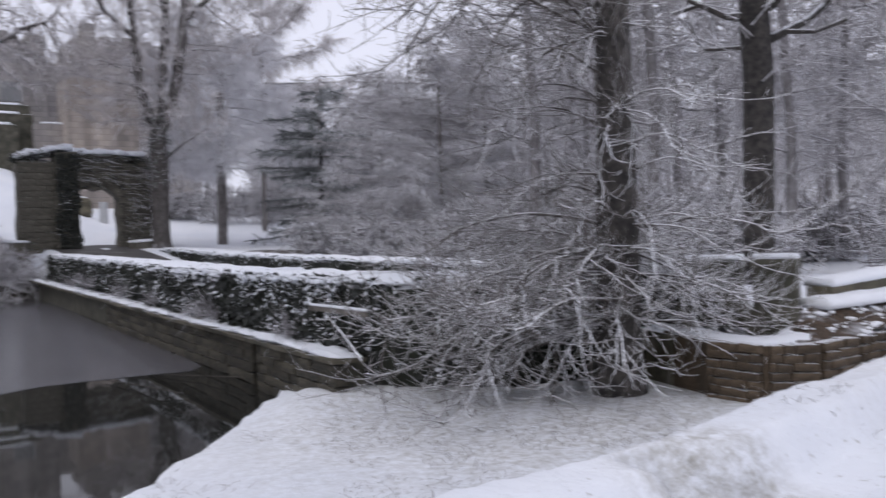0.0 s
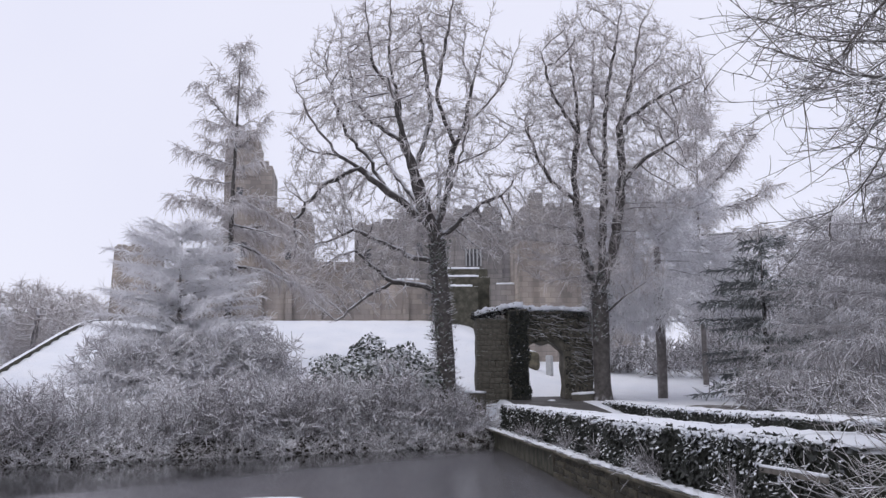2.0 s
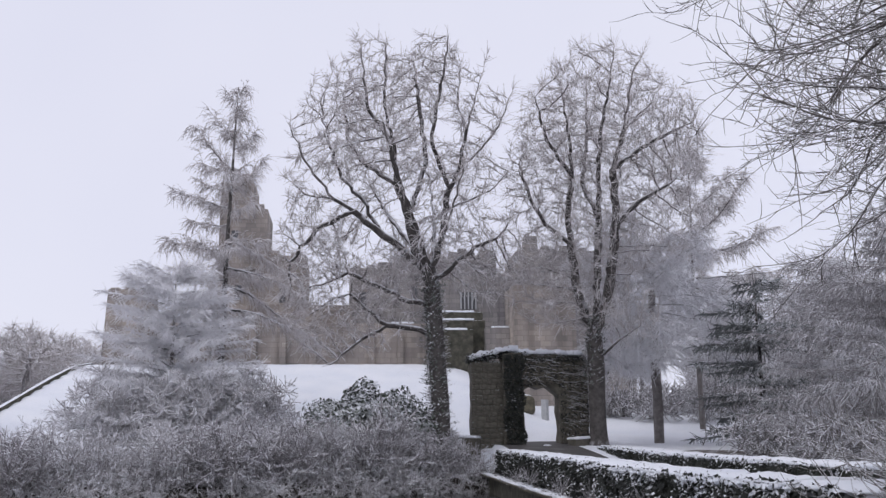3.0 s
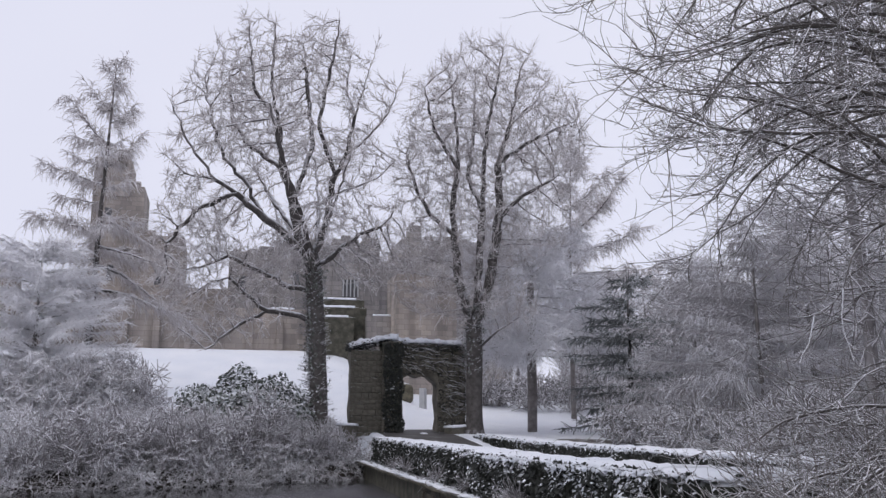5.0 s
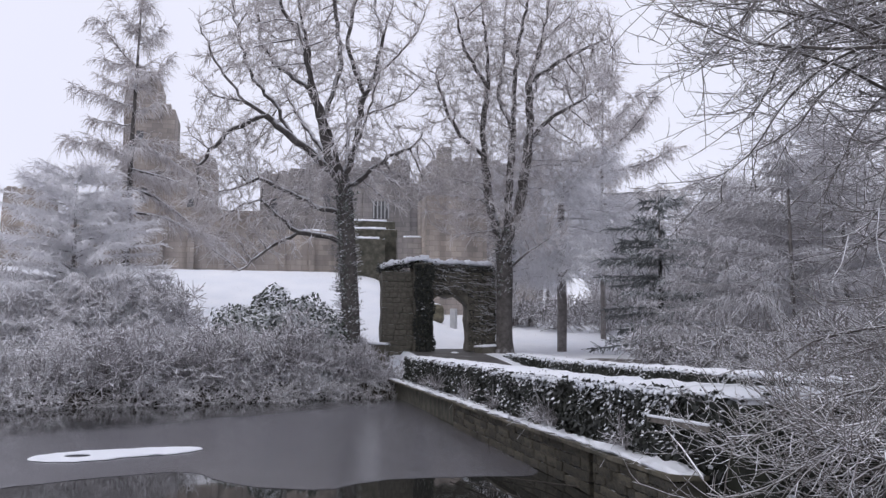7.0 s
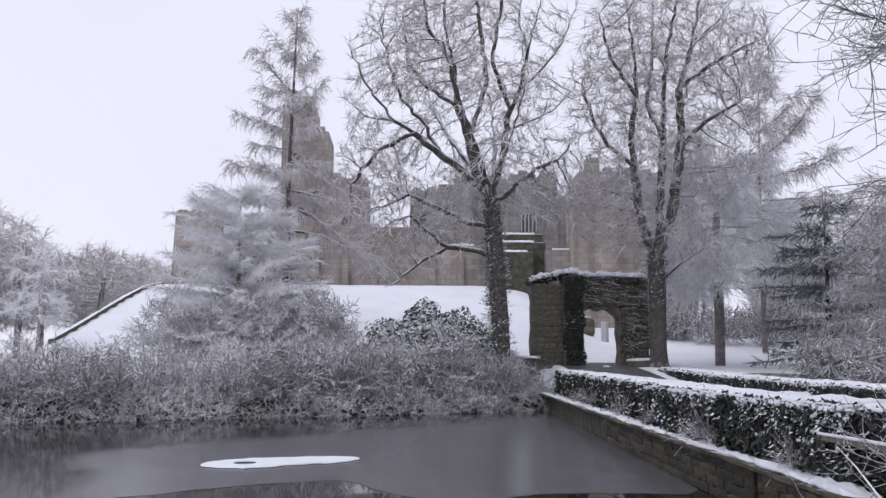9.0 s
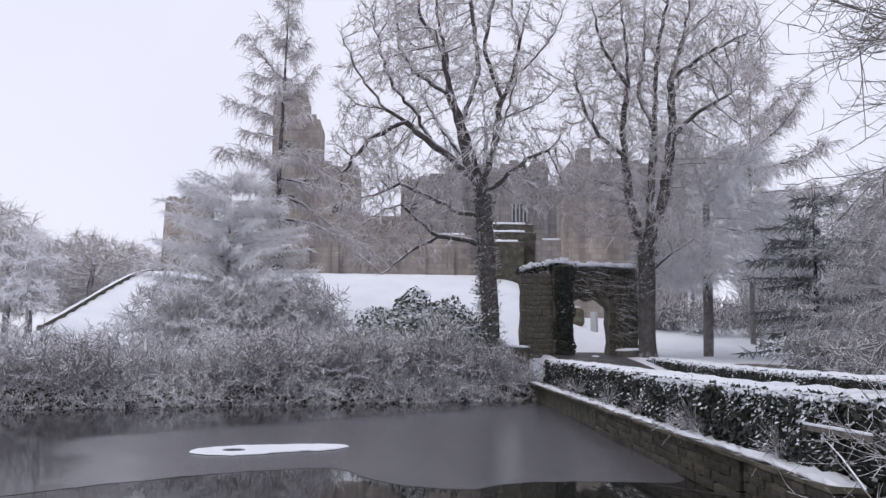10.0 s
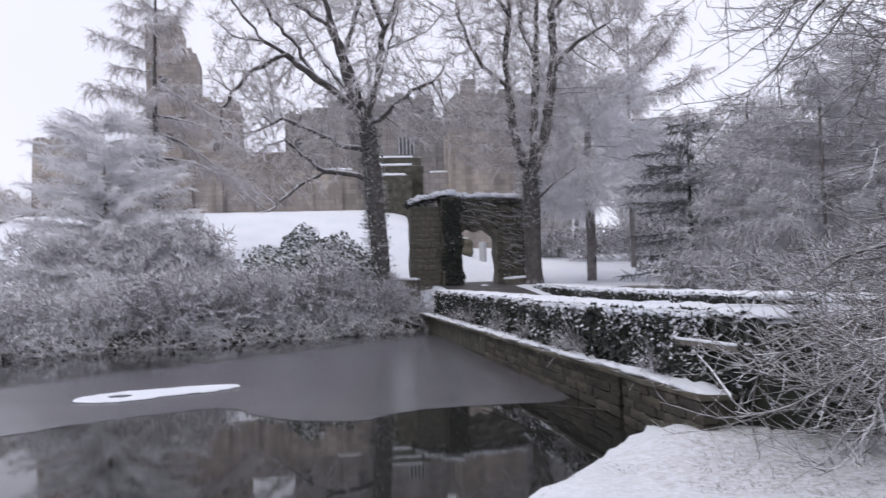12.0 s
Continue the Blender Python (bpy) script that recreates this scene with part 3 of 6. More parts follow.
def chain(start, points, parent, pos, par, step, wob=0.0):
    """Appends a polyline of nodes from a node; returns the index of its last node."""
    last = parent
    a = np.array(start, dtype=float)
    for p in points:
        p = np.array(p, dtype=float)
        c = max(1, int(np.linalg.norm(p - a) / step))
        for k in range(1, c + 1):
            w = wob * math.sin(math.pi * k / c)
            pos.append(a + (p - a) * k / c + np.array([w * math.sin(7.3 * p[2] + 2.1 * k), w * math.cos(5.1 * p[0] + 1.7 * k), 0.5 * w * math.sin(3.3 * k)]))
            par.append(last)
            last = len(pos) - 1
        a = p
    return last


# the frame of a tree seen from the viewpoint: +x to its right, +y away
def facing(az, d, sink=0.15, z=None):
    x, y = bearing(az, d)
    return pose(x, y, (float(ground_z(x, y)) if z is None else z) - sink, 0, 0, az)


def leaf_cloud(rng, centres, normals, size, droop=0.4):
    """Small folded leaves at the given places."""
    n = len(centres)
    d = normals + rng.normal(0, 0.55, (n, 3))
    d /= np.linalg.norm(d, axis=1)[:, None]
    t = np.cross(d, rng.normal(size=(n, 3)))
    t /= np.linalg.norm(t, axis=1)[:, None]
    b = np.cross(d, t)
    s = size * rng.uniform(0.6, 1.3, (n, 1))
    v = np.stack([centres - t * s, centres - b * s * 0.5 - d * s * 0.12, centres + t * s - d * s * 0.15, centres + b * s * 0.5 - d * s * 0.12], 1).reshape(-1, 3)
    o = np.arange(n)[:, None] * 4
    f = np.concatenate([o + np.array([[0, 1, 2]]), o + np.array([[0, 2, 3]])])
    return mesh_np("leaves", v, f)


def graft(pos, par, points, depth, wob=0.05, step=0.3):
    """Appends a limb through (across, up) points, from the node nearest to the first of them, ending at the given depth."""
    P = np.array(pos)
    k = int(np.argmin((P[:, 0] - points[0][0]) ** 2 + (P[:, 2] - points[0][1]) ** 2))
    start, n = P[k], len(points) - 1
    return chain(start, [(x, start[1] + (depth - start[1]) * (i + 1) / n, z) for i, (x, z) in enumerate(points[1:])], k, pos, par, step, wob)


def ivy_on(root, rng, count, z0, z1, radius, reach, lean=0.0):
    """Frosted ivy: short sprigs and leaves close round a trunk."""
    z, a = rng.uniform(z0, z1, count), rng.uniform(0, 2 * math.pi, count)
    out = np.stack([np.cos(a), np.sin(a), 0.25 + 0 * a], 1)
    c = np.stack([np.cos(a) * radius + lean * z, np.sin(a) * radius, z], 1)
    end = c + out * (reach * rng.random(count) ** 1.6 * (1 + 0.5 * lump(z, a, 0.4)))[:, None]
    P = np.concatenate([c - out * 0.1, (c + end) / 2 + rng.normal(0, 0.03, (count, 3)), end])
    Q = np.concatenate([np.full(count, -1), np.arange(2 * count)])
    V, F = tubes(P, Q, np.full(3 * count, 0.009), np.ones(3 * count, dtype=bool), 3)
    tagged(part("ivy_stem", mesh_np("ivy_stem", V, F), MAT_SHRUB, root), kind="stuff")
    lf = np.concatenate([c + (end - c) * rng.random((count, 1)) for _ in range(1)])
    tagged(part("ivy", leaf_cloud(rng, lf, out, 0.07), MAT_EVERGREEN, root, "frosted ivy round the trunk"), kind="stuff")


def build_oak():
    rng = np.random.default_rng(5)
    pos, par = [np.zeros(3)], [-1]
    chain(pos[0], [(0.03, 0, 1.5), (-0.02, 0, 2.65), (-0.12, 0, 4.05), (-0.27, 0, 6.45), (-0.44, 0, 8.05)], 0, pos, par, 0.3)
    # right stem and its forks
    graft(pos, par, [(-0.44, 8.05), (-0.08, 8.65), (0.21, 9.85), (0.36, 11.35), (0.91, 12.55), (1.29, 14.45), (1.81, 16.35), (2.35, 18.35)], 0.6)
    graft(pos, par, [(0.40, 11.65), (0.04, 12.65), (-0.28, 13.65), (-0.08, 14.95), (0.3, 16.75), (0.5, 18.25)], -1.0)
    graft(pos, par, [(0.91, 12.55), (1.9, 13.35), (2.66, 14.25), (3.35, 15.95)], -0.9)
    graft(pos, par, [(1.29, 14.45), (0.9, 15.85), (1.1, 18.05)], 1.6)
    graft(pos, par, [(0.30, 10.65), (1.2, 11.15), (2.3, 11.75), (3.2, 12.75)], 1.4)
    # left stem
    graft(pos, par, [(-0.44, 8.05), (-1.04, 8.85), (-1.29, 10.25), (-1.79, 11.65), (-1.94, 13.45), (-2.33, 15.25), (-2.25, 18.05)], -0.7)
    graft(pos, par, [(-1.29, 10.25), (-0.82, 11.85), (-0.53, 13.15), (-0.83, 15.75), (-1.1, 18.25)], 1.6)
    graft(pos, par, [(-1.79, 11.65), (-3.28, 12.85), (-4.05, 14.15), (-4.37, 16.75)], 1.6)
    graft(pos, par, [(-1.94, 13.45), (-3.0, 14.85), (-3.3, 17.65)], -1.8)
    # long crooked limbs to the left
    graft(pos, par, [(-0.44, 7.85), (-1.77, 9.05), (-2.5, 9.55), (-3.6, 10.45), (-4.46, 10.95), (-5.68, 11.15), (-6.5, 11.85)], -1.0, 0.12)
    graft(pos, par, [(-2.5, 9.55), (-3.25, 11.05), (-4.25, 12.15), (-4.78, 13.65), (-5.3, 15.85)], 0.6, 0.1)
    graft(pos, par, [(-3.6, 10.45), (-4.91, 9.85), (-5.85, 8.95), (-6.3, 7.85)], -0.5, 0.12)
    graft(pos, par, [(-4.46, 10.95), (-5.6, 12.45), (-6.3, 14.05)], -1.6, 0.1)
    graft(pos, par, [(-0.4, 7.45), (0.6, 8.1), (1.5, 8.9), (2.4, 9.2), (3.2, 10.1)], -0.6, 0.1)
    # towards and away from the pond
    graft(pos, par, [(-0.44, 8.05), (-0.9, 9.45), (-1.6, 11.25), (-2.2, 13.45)], -3.2)
    graft(pos, par, [(-0.20, 8.45), (0.5, 10.05), (1.2, 12.25)], -2.8)
    graft(pos, par, [(-0.30, 8.25), (-0.2, 10.25), (-0.4, 13.05)], 3.2)
    graft(pos, par, [(-1.04, 8.85), (-2.2, 10.65), (-3.2, 12.65)], 3.0)
    # low limbs hanging over the bush
    graft(pos, par, [(-0.20, 5.15), (-1.26, 5.5), (-2.2, 5.6), (-2.9, 5.2), (-3.71, 4.6), (-4.5, 3.95)], -0.7, 0.1)
    graft(pos, par, [(-2.2, 5.6), (-3.16, 6.35), (-3.76, 6.95), (-4.5, 6.75)], -0.2, 0.1)
    graft(pos, par, [(-0.27, 6.45), (-1.3, 6.65), (-2.6, 7.35), (-3.9, 7.95), (-5.0, 7.45)], 0.4, 0.12)
    blobs = []
    for k in range(60):                        # uneven tufts of a broad crown, more open below
        t, a = rng.uniform(0.0, 1.0), rng.uniform(0, 2 * math.pi)
        z = 8.4 + 9.6 * t
        r = math.sqrt(max(0.05, 1 - ((t - 0.30) / 0.74) ** 2)) * rng.uniform(0.35, 0.95)
        q = rng.uniform(0.7, 1.5)
        blobs.append((-1.8 + 5.3 * r * math.cos(a), 4.2 * r * math.sin(a), z, q, q, q * rng.uniform(0.9, 1.5)))
    tg = cloud(rng, 5200, blobs)
    tg = np.concatenate([tg, cloud(rng, 4200, [(-3.4, -0.5, 6.05, 2.3, 1.3, 1.7), (-5.2, -0.1, 6.05, 1.6, 1.2, 2.0), (-5.2, 0, 9.0, 2.0, 1.8, 2.2), (-6.0, 0, 7.4, 1.3, 1.3, 2.0), (-2.2, -0.4, 7.6, 2.0, 1.6, 1.4), (1.9, 0, 8.6, 1.9, 1.6, 2.2)])])
    P, Q = colonize(pos, par, tg, 0.30, 2.4, 0.42, 110, (0, 0, 0.06), rng, 0.08)
    R = radii(Q, 0.0125, 2.12)
    R = flare(P, R * (0.38 / R.max()), 1.2, 0.45)
    R = np.maximum(R, 0.014)
    P, Q, R = add_twigs(P, Q, R, rng, 0.05, 5, 0.55, 0.012, -0.04, 0.6, 2, 0.2)
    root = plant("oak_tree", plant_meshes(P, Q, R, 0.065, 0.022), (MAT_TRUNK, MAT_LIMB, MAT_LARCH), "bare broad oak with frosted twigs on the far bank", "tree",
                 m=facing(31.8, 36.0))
    ivy_on(root, rng, 1700, 0.3, 7.8, 0.33, 0.42, -0.045)


def build_twin_tree():
    rng = np.random.default_rng(8)
    pos, par = [np.zeros(3)], [-1]
    chain(pos[0], [(0.0, 0, 1.8), (0.04, 0, 3.6), (-0.02, 0, 5.0)], 0, pos, par, 0.3)
    graft(pos, par, [(-0.02, 5.0), (-0.32, 5.5), (-0.64, 6.9), (-0.82, 8.9), (-0.9, 10.2), (-0.64, 12.0), (-0.66, 13.6), (-0.96, 16.4)], 0.5)
    graft(pos, par, [(-0.02, 5.0), (0.16, 5.6), (0.32, 8.1), (0.46, 9.9), (0.54, 12.0), (0.74, 13.9), (1.21, 16.0), (1.56, 18.0)], -0.2)
    graft(pos, par, [(0.0, 4.8), (0.71, 6.6), (1.01, 8.3), (1.21, 10.1), (1.17, 12.0), (1.75, 13.8), (2.25, 16.4), (2.9, 17.6)], -0.5)
    graft(pos, par, [(1.17, 12.0), (2.46, 13.0), (3.74, 13.7), (4.8, 14.2)], 0.4)
    graft(pos, par, [(-0.82, 8.9), (-1.92, 9.8), (-2.53, 11.0), (-3.0, 12.7)], 0.3)
    graft(pos, par, [(0.04, 3.6), (0.5, 4.0), (1.09, 4.5), (1.94, 5.0)], -0.8)
    graft(pos, par, [(-0.64, 12.0), (-1.7, 13.6), (-2.1, 15.4)], -1.0)
    graft(pos, par, [(1.75, 13.8), (3.0, 15.2), (3.6, 16.4)], 1.0)
    graft(pos, par, [(0.46, 9.9), (-0.2, 11.6), (0.1, 14.0), (0.2, 16.8)], 1.8)
    graft(pos, par, [(1.1, 9.4), (2.2, 10.4), (3.4, 10.9)], -1.2)
    tg = cloud(rng, 6400, [(0.7, 0, 14.0, 3.4, 3.2, 4.4), (-1.6, 0.3, 13.0, 1.9, 2.4, 3.8), (3.2, 0, 13.0, 2.3, 2.6, 3.4), (4.3, 0, 12.6, 1.3, 1.6, 2.0), (-2.6, 0, 11.6, 1.3, 1.6, 2.6), (3.0, -0.4, 9.6, 2.0, 1.8, 2.0), (0.2, 0, 9.0, 3.0, 2.8, 2.8), (-1.5, -0.6, 6.8, 2.2, 1.6, 2.2), (1.4, -0.6, 5.6, 1.8, 1.5, 1.5)])
    P, Q = colonize(pos, par, tg, 0.27, 2.3, 0.38, 110, (0, 0, 0.16), rng, 0.09)
    R = radii(Q, 0.0115, 1.95)
    R = flare(P, R * (0.37 / R.max()), 1.0, 0.35)
    R = np.maximum(R, 0.011)
    P, Q, R = add_twigs(P, Q, R, rng, 0.04, 5, 0.68, 0.0095, -0.10, 0.45)
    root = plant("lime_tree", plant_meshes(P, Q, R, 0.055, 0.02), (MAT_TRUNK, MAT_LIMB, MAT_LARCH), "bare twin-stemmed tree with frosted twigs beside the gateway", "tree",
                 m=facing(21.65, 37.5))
    ivy_on(root, rng, 600, 2.6, 5.6, 0.30, 0.45)


def weeping(seed, height, spread, trunk_r, count, tip, low=0.25, shoots=7):
    """A small tree with a dense rounded crown of hanging frosted shoots."""
    rng = np.random.default_rng(seed)
    pos, par = [np.zeros(3)], [-1]
    chain(pos[0], [(0.05, 0, height * 0.2), (0, 0.1, height * 0.45), (0.1, 0, height * 0.7)], 0, pos, par, 0.35)
    h = height
    blobs = [(0, 0, h * 0.6, spread * 0.4, spread * 0.4, h * 0.3)]
    for k in range(16):
        a, t = rng.uniform(0, 2 * math.pi), rng.uniform(low, 0.9)
        r = spread * math.sqrt(max(0.05, 1 - ((t - 0.42) / 0.55) ** 2)) * rng.uniform(0.55, 0.85)
        q = spread * rng.uniform(0.22, 0.38)
        blobs.append((r * math.cos(a), r * math.sin(a), h * t, q, q, q * rng.uniform(0.6, 1.1)))
    tg = cloud(rng, count, blobs)
    P, Q = colonize(pos, par, tg, 0.3, 3.0, 0.45, 70, (0, 0, -0.12), rng)
    R = radii(Q, 0.011, 2.15)
    R = np.maximum(R * (trunk_r / R.max()), 0.009)
    P, Q, R = add_twigs(P, Q, R, rng, 0.03, shoots, 0.85, tip, 0.28, 0.5, 2, 0.15)
    return plant_meshes(P, Q, R, 0.08, 0.025)


def conifer(seed, height, spread, trunk_r, whorls, per, droop, hang, hang_len, tip, up=0.0, sparse=0.0, shape=1.0, clear=0.15, step=0.32):
    """A conifer: a straight stem, tiers of boughs, and side shoots that hang or stand along them."""
    rng = np.random.default_rng(seed)
    pos, par = [np.zeros(3)], [-1]
    chain(pos[0], [(0, 0, height)], 0, pos, par, step)
    stem = len(pos)
    rad = [trunk_r * (1 - 0.93 * p[2] / height) for p in pos]
    for w in range(whorls):
        t = clear + (1 - clear) * (w + rng.random() * 0.8) / whorls
        z = t * height
        node = min(stem - 1, int(z / height * (stem - 1)))
        for k in range(per):
            if rng.random() < sparse:
                continue
            a = rng.random() * 2 * math.pi
            L = spread * (1 - t) ** shape * rng.uniform(0.65, 1.15) + 0.25
            d = np.array([math.cos(a), math.sin(a), up + 0.25 * t])
            p, last, n = pos[node].copy(), node, max(2, int(L / step))
            for j in range(n):
                f = j / n
                d[2] += -droop * (1 - 1.6 * f) / n * 2
                d[:2] += rng.normal(0, 0.05, 2)
                q = d / np.linalg.norm(d)
                p = p + q * L / n
                pos.append(p.copy())
                par.append(last)
                rad.append(max(0.014, trunk_r * 0.30 * (L / spread) * (1 - f)))
                last = len(pos) - 1
    P, Q, R = np.array(pos), np.array(par), np.array(rad)
    lim = R.copy()
    lim[:stem] = 9
    P2, Q2, R2 = add_twigs(P, Q, lim, rng, 1.0, hang, hang_len, tip, droop, 0.55)
    R2[:len(R)] = R
    return plant_meshes(P2, Q2, R2, trunk_r * 0.3, 0.03, (8, 5, 3))


def larch(seed, height, trunk_r, arms, own, spread, hang=12, clump=0.75):
    """A ragged larch: sparse crooked arms hung with clumps of twigs; own: arms as (height, azimuth, length, first slope, last slope)."""
    rng = np.random.default_rng(seed)
    pos, par = [np.zeros(3)], [-1]
    chain(pos[0], [(0.05, 0, height * 0.5), (0.3, 0, height)], 0, pos, par, 0.3)
    stem = len(pos)
    rad = [trunk_r * (1 - 0.9 * p[2] / height) for p in pos]
    todo = list(own)
    for k in range(arms):
        t = 0.30 + 0.69 * (k + rng.random()) / arms
        s0 = -0.45 + 0.7 * t + rng.normal(0, 0.12)
        todo.append((t * height, rng.uniform(0, 2 * math.pi), (0.5 + spread * (1 - t) ** 0.85) * rng.uniform(0.5, 1.15), s0, s0 + rng.uniform(-0.2, 0.9) * t))
    for z, a, L, s0, s1 in todo:
        node = int(z / height * (stem - 1))
        p, last, n = pos[node].copy(), node, max(3, int(L / 0.25))
        for j in range(n):
            f = j / n
            a += rng.normal(0, 0.09)
            d = np.array([math.cos(a), math.sin(a), s0 + (s1 - s0) * f + rng.normal(0, 0.10)])
            p = p + d / np.linalg.norm(d) * L / n
            pos.append(p.copy())
            par.append(last)
            rad.append(max(0.016, 0.013 * L * (1 - f) + 0.012))
            last = len(pos) - 1
    P, Q, R = np.array(pos), np.array(par), np.array(rad)
    lim = R.copy()
    lim[:stem] = 9
    lim[int(stem * 0.9):stem] = 0.05
    n0 = len(P)
    P, Q, lim = add_twigs(P, Q, lim, rng, 1.0, 2, 0.7, 0.015, 0.03, 0.6, 3, 0.2)
    P2, Q2, R2 = add_twigs(P, Q, lim, rng, 1.0, hang // 3, clump, 0.015, 0.55, 0.5)
    R2[:n0] = R
    return plant_meshes(P2, Q2, R2, trunk_r * 0.3, 0.03, (8, 5, 3))


def shrub(seed, height, spread, stems, count, tip, twig=4):
    rng = np.random.default_rng(seed)
    pos, par = [np.zeros(3)], [-1]
    for k in range(stems):
        a = 2 * math.pi * k / stems + rng.random()
        r = spread * rng.uniform(0.1, 0.5)
        chain(pos[0], [(r * math.cos(a) * 0.5, r * math.sin(a) * 0.5, 0.25 * height), (r * math.cos(a), r * math.sin(a), 0.5 * height)], 0, pos, par, 0.2)
    tg = cloud(rng, count, [(0, 0, height * 0.5, spread, spread, height * 0.5), (0, 0, height * 0.3, spread * 1.1, spread * 1.1, height * 0.28)])
    tg = tg[tg[:, 2] > 0.02]
    P, Q = colonize(pos, par, tg, 0.16, 1.2, 0.22, 50, (0, 0, 0.05), rng)
    R = np.maximum(radii(Q, 0.007, 2.3), 0.006)
    R *= min(1, 0.04 / R.max())
    R = np.maximum(R, 0.0065)
    P, Q, R = add_twigs(P, Q, R, rng, 0.03, twig, 0.42, tip, 0.0, 0.8, 1)
    return plant_meshes(P, Q, R, 9, 0.012, (5, 4, 3))


def build_far_plants():
    build_oak()
    build_twin_tree()
    frosty = (MAT_WOOD, MAT_TWIG, MAT_FROST)
    plant("weeping_tree", weeping(21, 11.6, 4.9, 0.24, 6600, 0.0105, 0.26, 11), (MAT_LIMB, MAT_TWIG, MAT_FROST), "small tree with a dense rime-white hanging crown", "tree", m=facing(17.9, 42.0))
    larch_mats = (MAT_TRUNK, MAT_LIMB, MAT_LARCH)
    PI = math.pi
    west = [(13.9, PI, 3.2, 0.9, 1.5), (11.8, PI + 0.3, 3.0, 0.0, 0.35), (9.4, PI - 0.2, 4.0, 0.15, 0.3), (7.7, 0.15, 5.8, -0.30, -0.85), (8.5, -0.4, 5.0, -0.2, -0.7),
            (12.8, 0.2, 2.4, 0.5, 1.9), (10.1, 0.3, 4.2, -0.2, -0.5), (6.5, PI + 0.4, 4.4, 0.0, -0.5), (6.3, -0.2, 5.2, -0.1, -0.6), (15.3, 0.4, 1.9, 0.6, 1.6), (15.8, PI + 0.2, 1.6, 0.7, 1.3)]
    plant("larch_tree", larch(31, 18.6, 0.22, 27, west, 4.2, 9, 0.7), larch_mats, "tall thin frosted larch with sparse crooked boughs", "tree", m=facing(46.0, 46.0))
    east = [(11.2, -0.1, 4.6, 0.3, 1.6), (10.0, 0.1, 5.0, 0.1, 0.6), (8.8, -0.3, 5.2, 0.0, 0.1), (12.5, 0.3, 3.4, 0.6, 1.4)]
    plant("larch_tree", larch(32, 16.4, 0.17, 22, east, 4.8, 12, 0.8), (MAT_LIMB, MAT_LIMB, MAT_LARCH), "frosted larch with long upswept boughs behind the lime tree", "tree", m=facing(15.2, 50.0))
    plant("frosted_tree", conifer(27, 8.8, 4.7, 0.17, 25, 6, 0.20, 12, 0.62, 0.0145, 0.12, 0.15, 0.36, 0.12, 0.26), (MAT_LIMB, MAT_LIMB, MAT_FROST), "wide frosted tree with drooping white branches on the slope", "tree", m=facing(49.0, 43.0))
    fir = (MAT_BARK, MAT_LIMB, MAT_NEEDLE)
    plant("fir_tree", conifer(41, 7.4, 4.4, 0.16, 22, 5, 0.26, 9, 0.46, 0.019, 0.05, 0.25, 0.62, 0.06, 0.25), fir, "dark fir with snow-dusted needle boughs", "tree", m=facing(11.5, 38.0))
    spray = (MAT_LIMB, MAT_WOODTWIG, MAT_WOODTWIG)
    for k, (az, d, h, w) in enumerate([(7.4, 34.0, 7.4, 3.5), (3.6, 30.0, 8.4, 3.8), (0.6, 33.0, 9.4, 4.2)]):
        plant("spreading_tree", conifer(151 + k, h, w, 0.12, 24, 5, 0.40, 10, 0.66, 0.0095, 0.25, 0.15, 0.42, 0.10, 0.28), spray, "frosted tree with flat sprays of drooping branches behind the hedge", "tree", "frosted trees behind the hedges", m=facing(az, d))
    plant("young_tree", weeping(25, 6.2, 2.0, 0.09, 700, 0.012, 0.30), frosty, "slender young tree white with rime", "tree", m=facing(60.7, 48.0))


build_far_plants()


def build_shore_shrubs():
    kinds = [shrub(50 + k, 2.4, 1.4, 8, 340, 0.011, 3) for k in range(4)]
    mats = (MAT_WOOD, MAT_WOOD, MAT_SHRUB)
    roots = []
    rng = np.random.default_rng(3)
    for k, meshes in enumerate(kinds):
        mats = (MAT_WOOD, MAT_WOOD if k < 2 else MAT_TWIG, MAT_SHRUB if k < 2 else MAT_TWIG)
        roots.append(plant("shrub", meshes, mats, "dense bare frosted shrub on the pond's far bank", "shrub", "shrubs along the far bank", names=("stem", "stem", "crown")))
    used = [False] * 4
    along = np.array([0.524, 0.852])
    for row in range(4):
        n = (27, 24, 19, 16)[row]
        for i in range(n):
            t = -3.5 + 22.4 * (i + 0.5 * (row % 2)) / n
            q = -0.25 + row * 1.1 + rng.normal(0, 0.2)
            p = np.array([-26.3, 14.2]) + along * t + SHORE * q
            k = int(rng.integers(2)) + (2 if row != 1 or rng.random() < 0.3 else 0)
            scale = rng.uniform(0.68, 1.15) * (0.66, 0.98, 0.80, 0.60)[row] * (1 + 0.12 * sstep(4, 12, t) * (row > 0)) * (1 - 0.25 * (t > 16.5) * (row > 0))
            m = pose(p[0], p[1], float(ground_z(p[0], p[1])) - 0.08, 0, 0, rng.uniform(0, 360)) @ Matrix.Diagonal((scale * 1.05, scale * 1.05, scale * 0.9, 1))
            if not used[k]:
                roots[k].matrix_basis = m
                used[k] = True
            else:
                c = copy_thing(roots[k], pose(0, 0, 0))
                c.matrix_basis = m


build_shore_shrubs()


